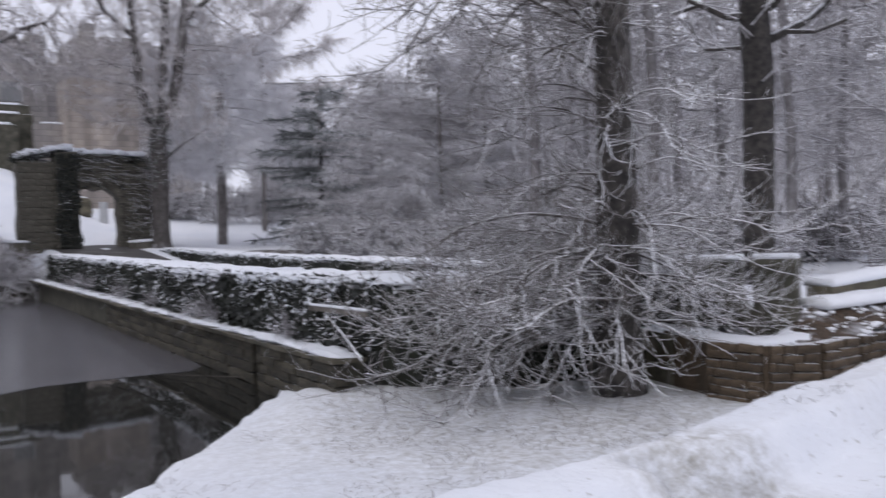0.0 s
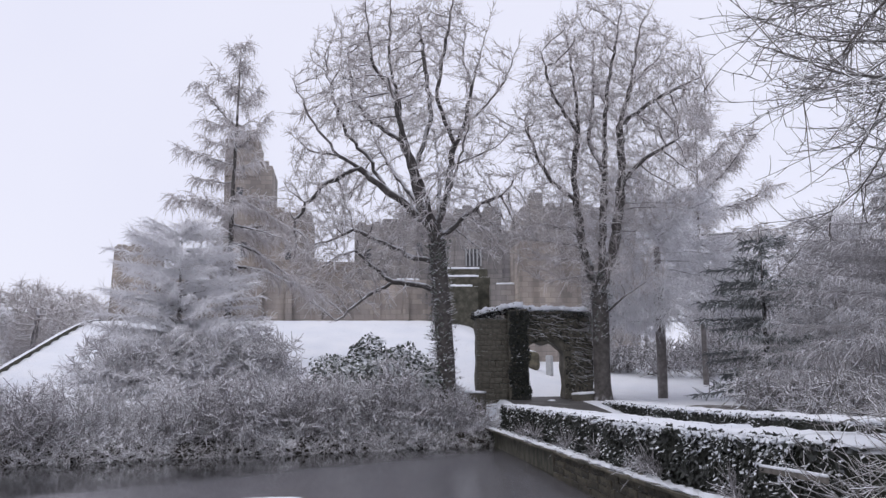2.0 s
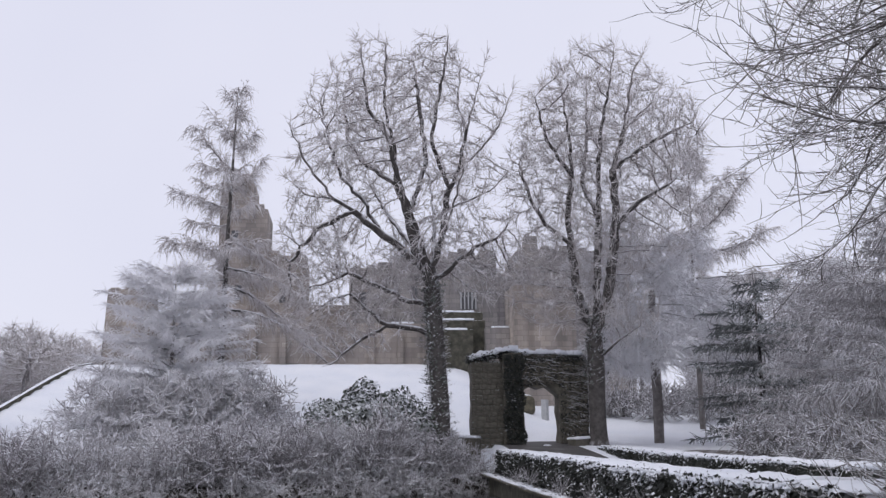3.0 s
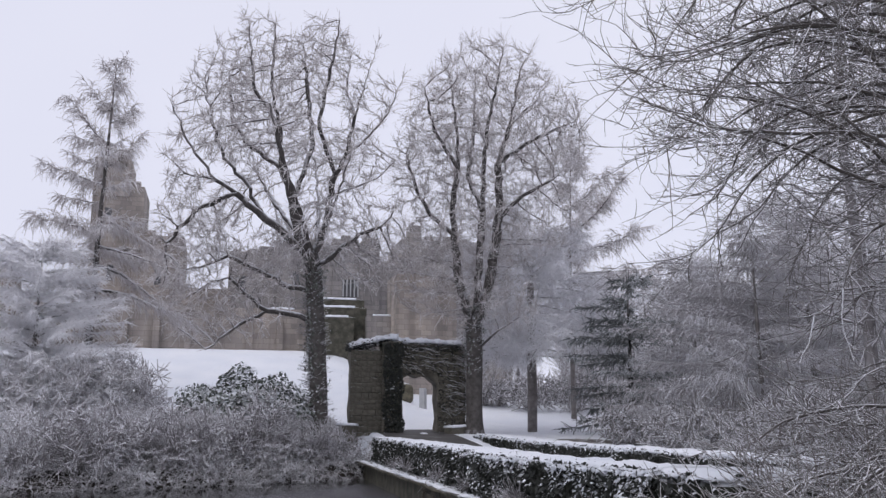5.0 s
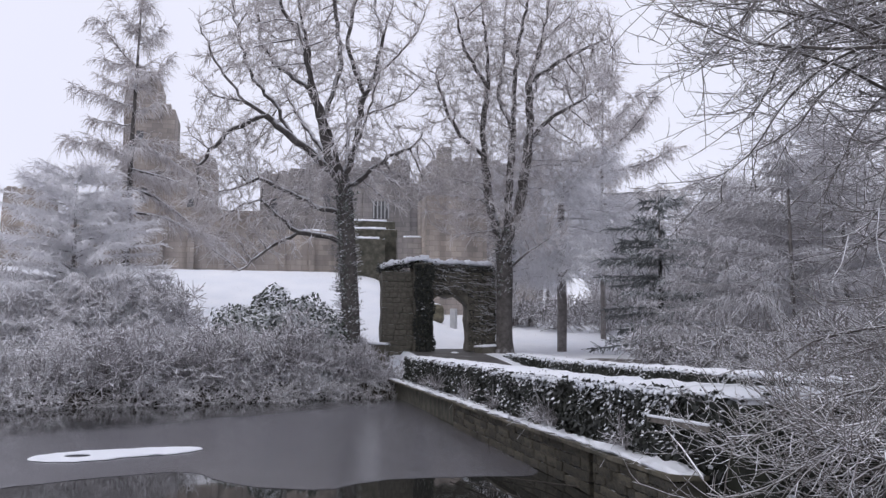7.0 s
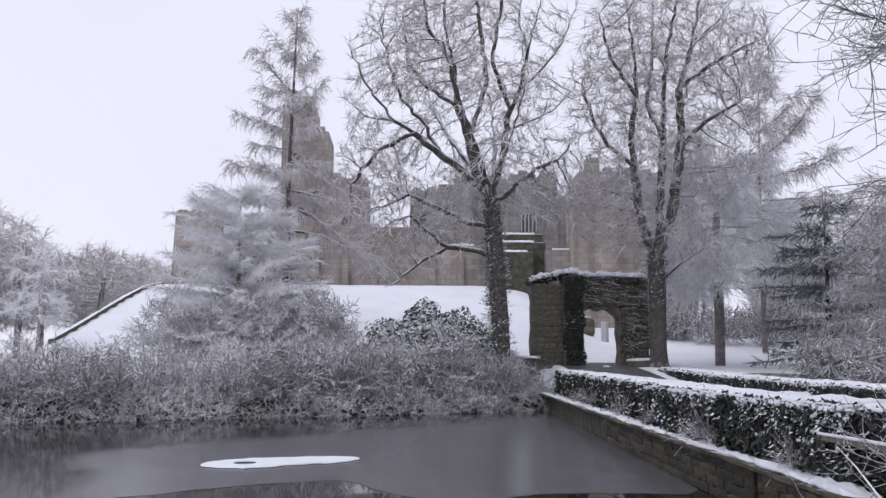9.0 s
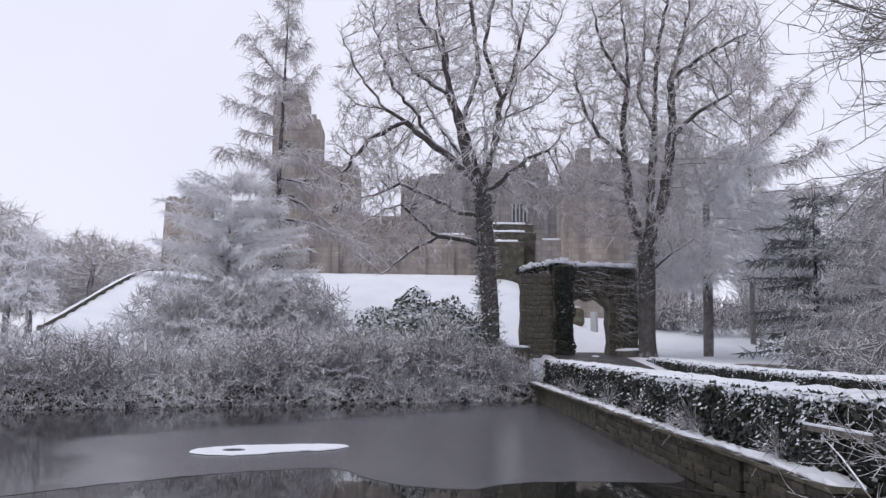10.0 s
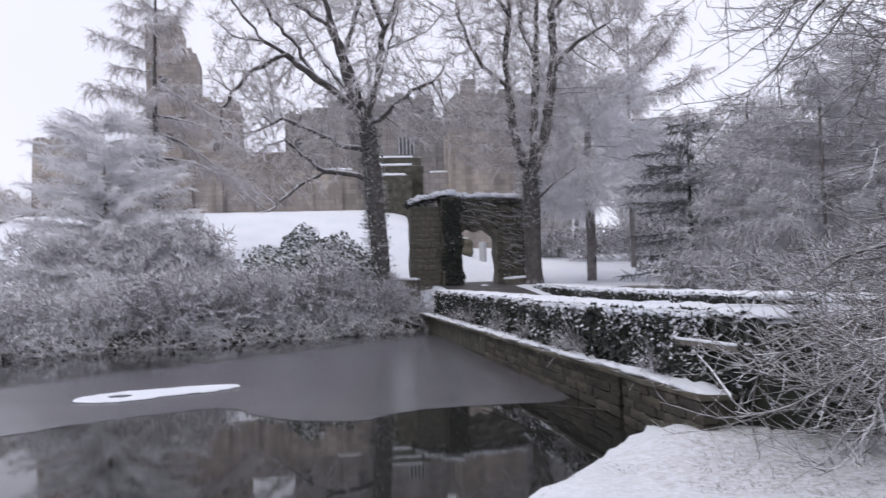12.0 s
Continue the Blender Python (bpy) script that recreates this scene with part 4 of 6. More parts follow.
def build_laurel():
    """The rounded evergreen bush in front of the oak."""
    rng = np.random.default_rng(77)
    root = thing("evergreen_bush", "rounded evergreen bush dusted with snow by the oak", "bush", m=facing(36.4, 36.5))
    d = rng.normal(size=(15000, 3))
    d /= np.linalg.norm(d, axis=1)[:, None]
    d[:, 2] = np.abs(d[:, 2])
    r = rng.uniform(0.62, 1.12, (15000, 1)) * (1 + 0.17 * lump(d[:, 0] * 4 + d[:, 1], d[:, 2] * 4, 0.42))[:, None]
    c = d * r * np.array([2.8, 1.8, 2.25])
    part("foliage", leaf_cloud(rng, c, d * (1, 1, 0.6) + np.array([0, 0, 0.45]), 0.11), MAT_EVERGREEN, root)
    pos, par = [np.zeros(3)], [-1]
    P, Q = colonize(pos, par, c[::6], 0.2, 3.0, 0.35, 30, (0, 0, 0), rng)
    R = np.maximum(radii(Q, 0.008, 2.2), 0.008)
    R *= min(1, 0.06 / R.max())
    V, F = tubes(P, Q, R, R > 0, 4)
    part("stem", mesh_np("stem", V, F), MAT_BARK, root)


build_laurel()


# ---------------------------------------------------------------- swept walls, hedges and snow
def resample(points, step):
    pts = [np.array(p, dtype=float) for p in points]
    out = []
    for a, b in zip(pts, pts[1:]):
        c = max(1, int(np.linalg.norm((b - a)[:2]) / step))
        out += [a + (b - a) * k / c for k in range(c)]
    return np.array(out + [pts[-1]])


def sweep(points, profile, step, rough=0.0, seed=0.0, taper=True, scale=0.22):
    """A closed profile of (across, up) swept along a path of (x, y, z), closed at both ends; across is positive to the path's right."""
    P = resample(points, step)
    d = np.gradient(P[:, :2], axis=0)
    d /= np.linalg.norm(d, axis=1)[:, None] + 1e-9
    nrm = np.stack([d[:, 1], -d[:, 0]], 1)
    prof = np.array(profile, dtype=float)
    n, k = len(P), len(prof)
    V = np.zeros((n, k, 3))
    for j, (a, u) in enumerate(prof):
        wob = rough * (lump(P[:, 0] + j * 0.6, P[:, 1] - j * 0.4, scale, seed + j) + 0.6 * lump(P[:, 0], P[:, 1], scale * 0.35, seed + 3 * j))
        V[:, j, :2] = P[:, :2] + nrm * (a + wob * np.sign(a) * 0.6)[:, None]
        V[:, j, 2] = P[:, 2] + u + (wob * 0.7 if u > 0.004 else 0)
    i = np.arange(n - 1)[:, None] * k
    j = np.arange(k)[None, :]
    j2 = (j + 1) % k
    F = np.stack([i + j, i + k + j, i + k + j2, i + j2], 2).reshape(-1, 4)
    verts = V.reshape(-1, 3)
    me = bpy.data.meshes.new("sweep")
    faces = [tuple(f) for f in F] + [tuple(range(k)), tuple(range((n - 1) * k, n * k))[::-1]]
    me.from_pydata([tuple(v) for v in verts], [], faces)
    bm = bmesh.new()
    bm.from_mesh(me)
    bmesh.ops.recalc_face_normals(bm, faces=bm.faces)
    bm.to_mesh(me)
    bm.free()
    return me


def snow_profile(width, thick):
    w = width / 2
    return [(-w, 0.0), (-w * 1.02, thick * 0.45), (-w * 0.8, thick * 0.85), (-w * 0.35, thick), (w * 0.35, thick), (w * 0.8, thick * 0.85), (w * 1.02, thick * 0.45), (w, 0.0)]


def snow_on(points, width, thick, label, step=0.12, rough=0.02, seed=0.0):
    return solid("lying_snow", smooth(sweep(points, snow_profile(width, thick), step, rough, seed)), MAT_SNOW, label, "snow")


def line(s0, s1, n, z0, z1=None, count=2):
    z1 = z0 if z1 is None else z1
    return [(*way(s0 + (s1 - s0) * k / (count - 1), n), z0 + (z1 - z0) * k / (count - 1)) for k in range(count)]


def leaves_on(points, front, back, height, density, seed, size=0.055):
    """Places and outward directions for leaves on the faces of a hedge; front/back: distances to the path's right."""
    rng = np.random.default_rng(seed)
    P = resample(points, 0.05)
    d = np.gradient(P[:, :2], axis=0)
    d /= np.linalg.norm(d, axis=1)[:, None] + 1e-9
    nrm = np.stack([d[:, 1], -d[:, 0]], 1)
    n = int(len(P) * density)
    i = rng.integers(0, len(P), n)
    side = rng.random(n)
    up = rng.random(n) * height
    c = np.zeros((n, 3))
    nn = np.zeros((n, 3))
    fr = side < 0.68
    bulge = rng.uniform(-0.02, 0.09, n) + 0.05 * lump(P[i, 0] * 2, up * 3, 0.35)
    for pick, off, sign in ((fr, front, 1), (~fr, None, 0)):
        if sign:
            c[pick, :2] = P[i[pick], :2] + nrm[i[pick]] * (front + bulge[pick] * np.sign(front))[:, None]
            c[pick, 2] = P[i[pick], 2] + up[pick]
            nn[pick, :2] = nrm[i[pick]] * np.sign(front)
            nn[pick, 2] = 0.35
        else:
            t = rng.random(pick.sum()) ** 2
            c[pick, :2] = P[i[pick], :2] + nrm[i[pick]] * (front + (back - front) * t)[:, None]
            c[pick, 2] = P[i[pick], 2] + height + rng.uniform(-0.03, 0.05, pick.sum())
            nn[pick] = (0, 0, 1)
    return leaf_cloud(rng, c, nn, size)


def hedge(label, points, width, height, seed, density, front=-1, pads=75):
    root = thing("hedge", label, "hedge", "clipped hedges along the causeway")
    w = width / 2
    prof = [(-w, 0.0), (-w * 1.04, height * 0.5), (-w * 0.97, height * 0.94), (-w * 0.85, height), (w * 0.85, height), (w * 0.97, height * 0.94), (w * 1.04, height * 0.5), (w, 0.0)]
    part("body", sweep(points, prof, 0.15, 0.035, seed), MAT_HEDGE, root)
    tagged(part("leaves", leaves_on(points, front * w, -front * w, height, density, int(seed * 10) + 5), MAT_LEAF, root), kind="stuff")
    tagged(part("snow_clump", snow_clumps(points, front * w * 1.02, height, int(density * pads), int(seed * 10)), MAT_SNOW, root, "snow pads caught on the leaves"), kind="stuff")
    top = [(p[0], p[1], p[2] + height - 0.01) for p in points]
    solid("lying_snow", smooth(sweep(top, snow_profile(width * 1.02, 0.085), 0.08, 0.045, seed + 4)), MAT_SNOW, "uneven snow lying along the top of the hedge", "snow", "snow on the hedges")
    return root


def snow_clumps(points, front, height, count, seed):
    """Small pads of snow caught on the leaves, most of them near the top."""
    rng = np.random.default_rng(seed)
    P = resample(points, 0.05)
    d = np.gradient(P[:, :2], axis=0)
    d /= np.linalg.norm(d, axis=1)[:, None] + 1e-9
    nrm = np.stack([d[:, 1], -d[:, 0]], 1)
    i = rng.integers(0, len(P), count)
    up = height * (1 - rng.random(count) ** 3.0 * 0.95)
    where = lump(P[i, 0] * 1.3, P[i, 1] * 1.3 + up * 2, 0.4, seed)
    keep = where > -0.15
    i, up = i[keep], up[keep]
    c = np.zeros((len(i), 3))
    c[:, :2] = P[i, :2] + nrm[i] * (front + np.sign(front) * rng.uniform(0.0, 0.07, len(i)))[:, None]
    c[:, 2] = P[i, 2] + up
    out = np.concatenate([nrm[i] * np.sign(front), np.full((len(i), 1), 1.1)], 1)
    return leaf_cloud(rng, c, out, 0.042)


def build_causeway():
    # parapet wall in the pond, its core behind the facing stones
    root = tagged(thing("causeway_wall", "mossy stone retaining wall of the causeway in the pond", "wall"), kind="structure")
    far = line(11.25, 35.3, 4.35, -0.6)
    part("core", sweep(far, [(-0.17, 0), (-0.17, 1.22), (0.17, 1.22), (0.17, 0)], 0.5), MAT_DARKSTONE, root)
    near = [(*way(10.95, 4.27), -0.6), (*way(8.68, 4.27), -0.6)]
    part("core", sweep(near, [(-0.12, 0), (-0.12, 1.22), (0.12, 1.22), (0.12, 0)], 0.5), MAT_DARKSTONE, root)
    part("recess", sweep(line(10.9, 11.3, 4.55, -0.6), [(-0.2, 0), (-0.2, 1.2), (0.2, 1.2), (0.2, 0)], 0.2), MAT_DARKSTONE, root)
    part("coping", sweep(line(8.50, 35.5, 4.13, 0.605), [(-0.21, 0), (-0.21, 0.05), (0.21, 0.05), (0.21, 0)], 0.25, 0.03, 3.0), MAT_FACING, root)
    snow_on(line(8.52, 11.3, 4.15, 0.656), 0.34, 0.032, "thin snow on the coping of the causeway wall", 0.06, 0.075, 1.0)
    snow_on(line(11.35, 35.2, 4.09, 0.656), 0.20, 0.028, "thin snow on the coping of the causeway wall", 0.08, 0.075, 2.0)
    # hedges
    hedge("long clipped dark hedge with snow-laden top on the wall", line(17.4, 34.2, 5.1, 0.6, 0.66), 0.95, 0.82, 1.0, 22, -1)
    near_path = [(*way(18.2, 4.84), 0.58), (*way(12.0, 4.82), 0.60), (*way(9.3, 4.90), 0.62)]
    hedge("dark ragged hedge with snow on top of the wall", near_path, 0.95, 0.84, 2.0, 36, 1)
    bend = [(*way(9.5, 4.92), 0.05), (*way(8.75, 5.1), 0.05), (-0.3, 10.15, 0.05), (1.6, 11.0, 0.05)]
    hedge("dark hedge bending away behind the drooping tree", bend, 0.95, 1.40, 2.6, 60, 1, 3)
    hedge("second dark clipped hedge across the causeway, snow on top", [(*way(34.4, 9.2), 0.75), (*way(24, 8.9), 0.60), (*way(16, 8.8), 0.58), (*way(8.0, 8.85), 0.58)], 0.9, 0.84, 3.0, 20, 1)
    # loose rail and sticks leaning on the hedge
    a, b = np.array([*way(10.0, 4.33), 1.11]), np.array([*way(8.35, 4.27), 1.14])
    rail = thing("rail", "snow-topped wooden rail in front of the hedge", "rail")
    part("board", sweep([a, b], [(-0.014, -0.03), (-0.014, 0.032), (0.014, 0.032), (0.014, -0.03)], 0.2), MAT_TIMBER, rail)
    snow_on([a + (0, 0, 0.031), b + (0, 0, 0.031)], 0.036, 0.03, "snow strip on the wooden rail", 0.06, 0.006, 5.0)


build_causeway()


def stem_thing(name, points, r0, r1, mat, label, category, group=""):
    P = resample3(points, 0.12)
    Q = np.arange(-1, len(P) - 1)
    R = np.linspace(r0, r1, len(P))
    V, F = tubes(P, Q, R, R > 0, 6)
    return solid(name, smooth(mesh_np(name, V, F)), mat, label, category, group)


def resample3(points, step):
    pts = [np.array(p, dtype=float) for p in points]
    out = [pts[0]]
    for a, b in zip(pts, pts[1:]):
        c = max(1, int(np.linalg.norm(b - a) / step))
        out += [a + (b - a) * k / c for k in range(1, c + 1)]
    return np.array(out)


def build_sticks():
    L, G = "thin snowy stick leaning against the hedge", "loose sticks by the wall"
    for s, n, z0, z1, ds in [(8.2, 4.12, 0.68, 1.06, 1.4)]:
        a, b = way(s, n), way(s + ds, n + 0.22)
        stem_thing("stick", [(*a, z0), (*((a + b) / 2), (z0 + z1) / 2 + 0.03), (*b, z1)], 0.014, 0.008, MAT_NEARTWIG, L, "stick", G)
    for p, q in [((-5.6, 11.9), (-3.9, 10.3)), ((-4.9, 12.3), (-3.5, 11.4))]:
        stem_thing("stick", [(*p, 0.03), ((p[0] + q[0]) / 2, (p[1] + q[1]) / 2 + 0.1, 0.06), (*q, 0.12)], 0.007, 0.010, MAT_EARTH, "bare branch lying in the open water", "stick", "sunken branches")
    # a snow lump and frosted tuft at the far end of the wall
    bm = bmesh.new()
    bmesh.ops.create_icosphere(bm, subdivisions=3, radius=0.26, matrix=Matrix.LocRotScale((*way(34.3, 3.75), 0.13), None, (1.2, 1, 0.75)))
    for v in bm.verts:
        v.co += v.normal * 0.03 * noise.noise(v.co * 3)
    solid("snow_lump", bm, MAT_SNOW, "lump of snow on the ice below the wall", "snow")


build_sticks()


def build_grass():
    """Dead grass blades that stand out of the thin snow under the tree."""
    rng = np.random.default_rng(23)
    n = 3600
    x, y = rng.uniform(-2.7, 2.3, n), rng.uniform(5.2, 9.6, n)
    keep = lump(x, y, 0.35, 6.0) + 0.5 * lump(x, y, 0.12) + 0.9 * (1 - np.hypot((x - 0.4) / 3.0, (y - 8.6) / 2.6)) > 0.15
    x, y = x[keep], y[keep]
    n = len(x)
    a = np.stack([x, y, ground_z(x, y) - 0.01], 1)
    lean = rng.normal(0, 0.03, (n, 3))
    lean[:, 2] = rng.uniform(0.015, 0.05, n)
    P = np.concatenate([a, a + lean, a + lean * (2.0, 2.0, 1.2)])
    Q = np.concatenate([np.full(n, -1), np.arange(2 * n)])
    V, F = tubes(P, Q, np.concatenate([np.full(n, 0.0024), np.full(n, 0.0018), np.full(n, 0.001)]), np.ones(3 * n, dtype=bool), 3)
    tagged(part("dead_grass", mesh_np("dead_grass", V, F), MAT_TIMBER, None), "dead grass blades standing out of thin snow", "grass", kind="stuff")


build_grass()


def build_bare_patch():
    """Bare brown earth sheltered by the fir and the weeping tree."""
    cx, cy = bearing(12.2, 35.5)
    w = np.linspace(0, 2 * math.pi, 48, endpoint=False)
    rings = [(0.0, 0 * w)] + [(k / 8, w) for k in range(1, 9)]
    V, F = [], []
    ax = np.array([math.cos(radians(12)), math.sin(radians(12))])
    for f, ww in rings:
        r = f * (1 + 0.22 * np.sin(3 * ww + 1) + 0.12 * np.sin(7 * ww))
        px = cx + ax[0] * 3.4 * r * np.cos(ww) - ax[1] * 1.5 * r * np.sin(ww)
        py = cy + ax[1] * 3.4 * r * np.cos(ww) + ax[0] * 1.5 * r * np.sin(ww)
        V.append(np.stack([px, py, ground_z(px, py) + 0.03 - 0.035 * f ** 3], 1))
    for k in range(8):
        for i in range(48):
            a, b = k * 48 + i, k * 48 + (i + 1) % 48
            F.append((a, b, b + 48, a + 48))
    solid("bare_earth", smooth(mesh_np("bare_earth", np.concatenate(V), np.array(F))), MAT_LITTER, "bare brown earth and litter under the fir", "earth", kind="structure")


build_bare_patch()


def build_shore_shade():
    """A dark earth strip along the far shore; it paints the shade under the shrubs."""
    along = np.array([0.524, 0.852])
    pts = [(*(np.array([-26.3, 14.2]) + along * t + SHORE * (0.25 + 0.2 * math.sin(0.9 * t))), -0.1) for t in np.arange(-5, 19.5, 1.2)]
    solid("shore_shade_bank", sweep(pts, [(-0.9, 0), (-0.9, 0.75), (0.0, 0.55), (0.5, 0.32), (0.62, 0.0)], 0.3, 0.06), MAT_EARTH, "dark earth strip standing in for the shade below the shrubs", "bank", kind="structure")


build_shore_shade()


def build_tufts():
    """Frosted tufts that grow out of the causeway wall."""
    me = shrub(91, 0.34, 0.30, 9, 200, 0.0045, 3)
    roots = plant("tuft", me, (MAT_NEARTWIG, MAT_NEARTWIG, MAT_SHRUB), "frosted dry plant growing from the wall's coping", "plant", "tufts on the wall", names=("stem", "stem", "crown"))
    rng = np.random.default_rng(12)
    first = True
    for s, k in [(14.0, 1.1), (14.5, 0.9), (13.6, 0.8), (17.5, 0.9), (10.6, 0.9), (20.5, 1.0), (25.0, 1.1), (27.0, 0.9)]:
        p = way(s, 4.28)
        m = pose(p[0], p[1], 0.69, 0, 0, rng.uniform(0, 360)) @ Matrix.Diagonal((k, k, k, 1))
        if first:
            roots.matrix_basis, first = m, False
        else:
            copy_thing(roots, pose(0, 0, 0)).matrix_basis = m


build_tufts()


# ---------------------------------------------------------------- wing wall, piers and parapet at the near end
def build_wing():
    root = tagged(thing("wing_wall", "brown stone wing wall with moss below the piers", "wall"), kind="structure")
    prof = [(-0.2, 0), (-0.2, 0.86), (0.2, 0.86), (0.2, 0)]
    p1 = [(1.3, 10.6, -0.05), (1.75, 10.75, -0.05), (2.12, 9.75, -0.05)]
    p2 = [(2.12, 9.75, -0.05), (2.32, 9.15, -0.05), (2.66, 8.78, -0.05), (3.05, 8.82, -0.05), (3.5, 9.25, -0.05)]
    p3 = [(3.5, 9.25, -0.05), (5.0, 10.5, 0.1), (8.5, 13.2, 0.35)]
    part("core", sweep(p1, prof, 0.3, 0.02), MAT_STONE, root)
    part("core", sweep(p2, prof, 0.1, 0.015, 2), MAT_WINGSTONE, root)
    part("core", sweep(p3, [(-0.2, 0), (-0.2, 0.84), (0.2, 0.84), (0.2, 0)], 0.3, 0.02, 4), MAT_WINGSTONE, root)
    # coping that turns in to the pier's foot, and the littered earth above the wall beyond it
    p2s = [(2.12, 9.75, -0.05), (2.30, 9.15, -0.05), (2.62, 8.80, -0.05), (2.98, 9.0, -0.05), (3.32, 9.6, -0.03)]
    part("core", sweep(p2s, [(-0.17, 0), (-0.17, 0.855), (0.17, 0.855), (0.17, 0)], 0.1, 0.01, 3), MAT_WINGSTONE, root)
    fa, fb = [resample3(q, 0.02) for q in ([(2.9, 8.62, 0.80), (3.62, 9.08, 0.79), (5.1, 10.3, 0.95), (8.6, 13.0, 1.2)], [(3.0, 9.2, 0.84), (3.5, 9.9, 1.08), (5.0, 10.8, 1.14), (8.5, 13.5, 1.36)])]
    fa, fb = [np.array(q)[np.linspace(0, len(q) - 1, 70).astype(int)] for q in (fa, fb)]
    g = np.linspace(0, 1, 14)[:, None, None]
    V = fa[None] * (1 - g) + fb[None] * g
    V[:, :, 2] += 0.035 * lump(V[:, :, 0], V[:, :, 1], 0.12, 5.0) + 0.02
    i = (np.arange(13)[:, None] * 70 + np.arange(69)[None, :]).ravel()
    part("earth_top", smooth(mesh_np("earth_top", V.reshape(-1, 3), np.stack([i, i + 1, i + 71, i + 70], 1))), MAT_LITTER, root, "brown earth and dead leaves with flecks of snow")
    rng = np.random.default_rng(17)
    c = V.reshape(-1, 3)[rng.integers(0, 980, 170)] + rng.normal(0, 0.03, (170, 3)) * (1, 1, 0.1)
    bm = bmesh.new()
    for q in c:
        s = rng.uniform(0.02, 0.055)
        bmesh.ops.create_icosphere(bm, subdivisions=1, radius=s, matrix=Matrix.LocRotScale(q, None, (rng.uniform(0.7, 1.6), rng.uniform(0.7, 1.4), 0.5)))
    tagged(part("snow_fleck", bm, MAT_SNOW, root, "small pads of snow on dead leaves"), kind="stuff")
    up = lambda pts, h: [(a, b, c + h) for a, b, c in pts]
    snow_on(up(p2s, 0.85), 0.38, 0.07, "thick snow on the curved coping of the wing wall", 0.06, 0.015, 7.0)
    snow_on([(3.5, 9.85, 1.05), (5.0, 10.75, 1.10), (8.5, 13.4, 1.33)], 0.44, 0.12, "thick snow on the ledge beside the pier", 0.1, 0.02, 8.0)
    # parapet behind, rising beside the lane
    par = tagged(thing("parapet", "low stone parapet behind the pier, snow on top", "wall"), kind="structure")
    pp = [(3.75, 10.35, 0.55), (5.6, 11.6, 0.68), (9.0, 13.7, 0.9)]
    part("body", sweep(pp, [(-0.16, 0), (-0.16, 0.72), (0.16, 0.72), (0.16, 0)], 0.3, 0.015), MAT_STONE, par)
    snow_on(up(pp, 0.71), 0.42, 0.10, "snow on the low parapet", 0.1, 0.015, 9.0)


build_wing()


def pier(az, d, width, z0, z1, label):
    x, y = bearing(az, d)
    root = thing("pier", label, "pier", "stone piers at the causeway's end", m=pose(x, y, z0, 0, 0, az - 6))
    h, w = z1 - z0, width / 2
    bm = bmesh.new()
    rings = []
    for z, k in ((-0.1, 1.28), (0.08, 1.2), (0.2, 1.06), (0.32, 1.0), (h - 0.12, 0.97), (h - 0.115, 0.97)):
        rings.append([bm.verts.new((sx * w * k, sy * w * k, z)) for sx, sy in ((-1, -1), (1, -1), (1, 1), (-1, 1))])
    for r0, r1 in zip(rings, rings[1:]):
        for i in range(4):
            bm.faces.new((r0[i], r0[(i + 1) % 4], r1[(i + 1) % 4], r1[i]))
    bm.faces.new(rings[-1])
    bmesh.ops.bevel(bm, geom=[e for e in bm.edges if abs(e.verts[0].co.z - e.verts[1].co.z) > 0.05], offset=0.02, segments=2, affect="EDGES")
    part("shaft", bm, MAT_DARKSTONE, root)
    part("cap", box(bmesh.new(), -w * 1.08, w * 1.08, -w * 1.08, w * 1.08, h - 0.115, h, 0.02), MAT_DARKSTONE, root)
    s = solid("lying_snow", smooth(sweep([(-w, 0, h), (w, 0, h)], snow_profile(width * 1.06, 0.05), 0.05, 0.008)), MAT_SNOW, "thin snow on the pier's cap", "snow", "snow on the piers",
              m=pose(x, y, z0 + 0.0, 0, 0, az - 6))
    return root


pier(-17.55, 10.55, 0.46, 0.86, 1.62, "square stone pier with flared foot and snowy cap")
pier(-13.75, 11.5, 0.72, 0.86, 1.58, "wide stone pier with a flat snowy cap")


# ---------------------------------------------------------------- gateway
def worn(bm, cuts, amount, scale=1.6):
    """Subdivides a block and wears its faces and edges unevenly."""
    bmesh.ops.subdivide_edges(bm, edges=list(bm.edges), cuts=cuts, use_grid_fill=True)
    bm.normal_update()
    for v in bm.verts:
        v.co += v.normal * amount * noise.fractal(v.co * scale, 1.0, 2.0, 3) + Vector((0, 0, 0.5 * amount * noise.noise(v.co * 3.1)))
    return bm


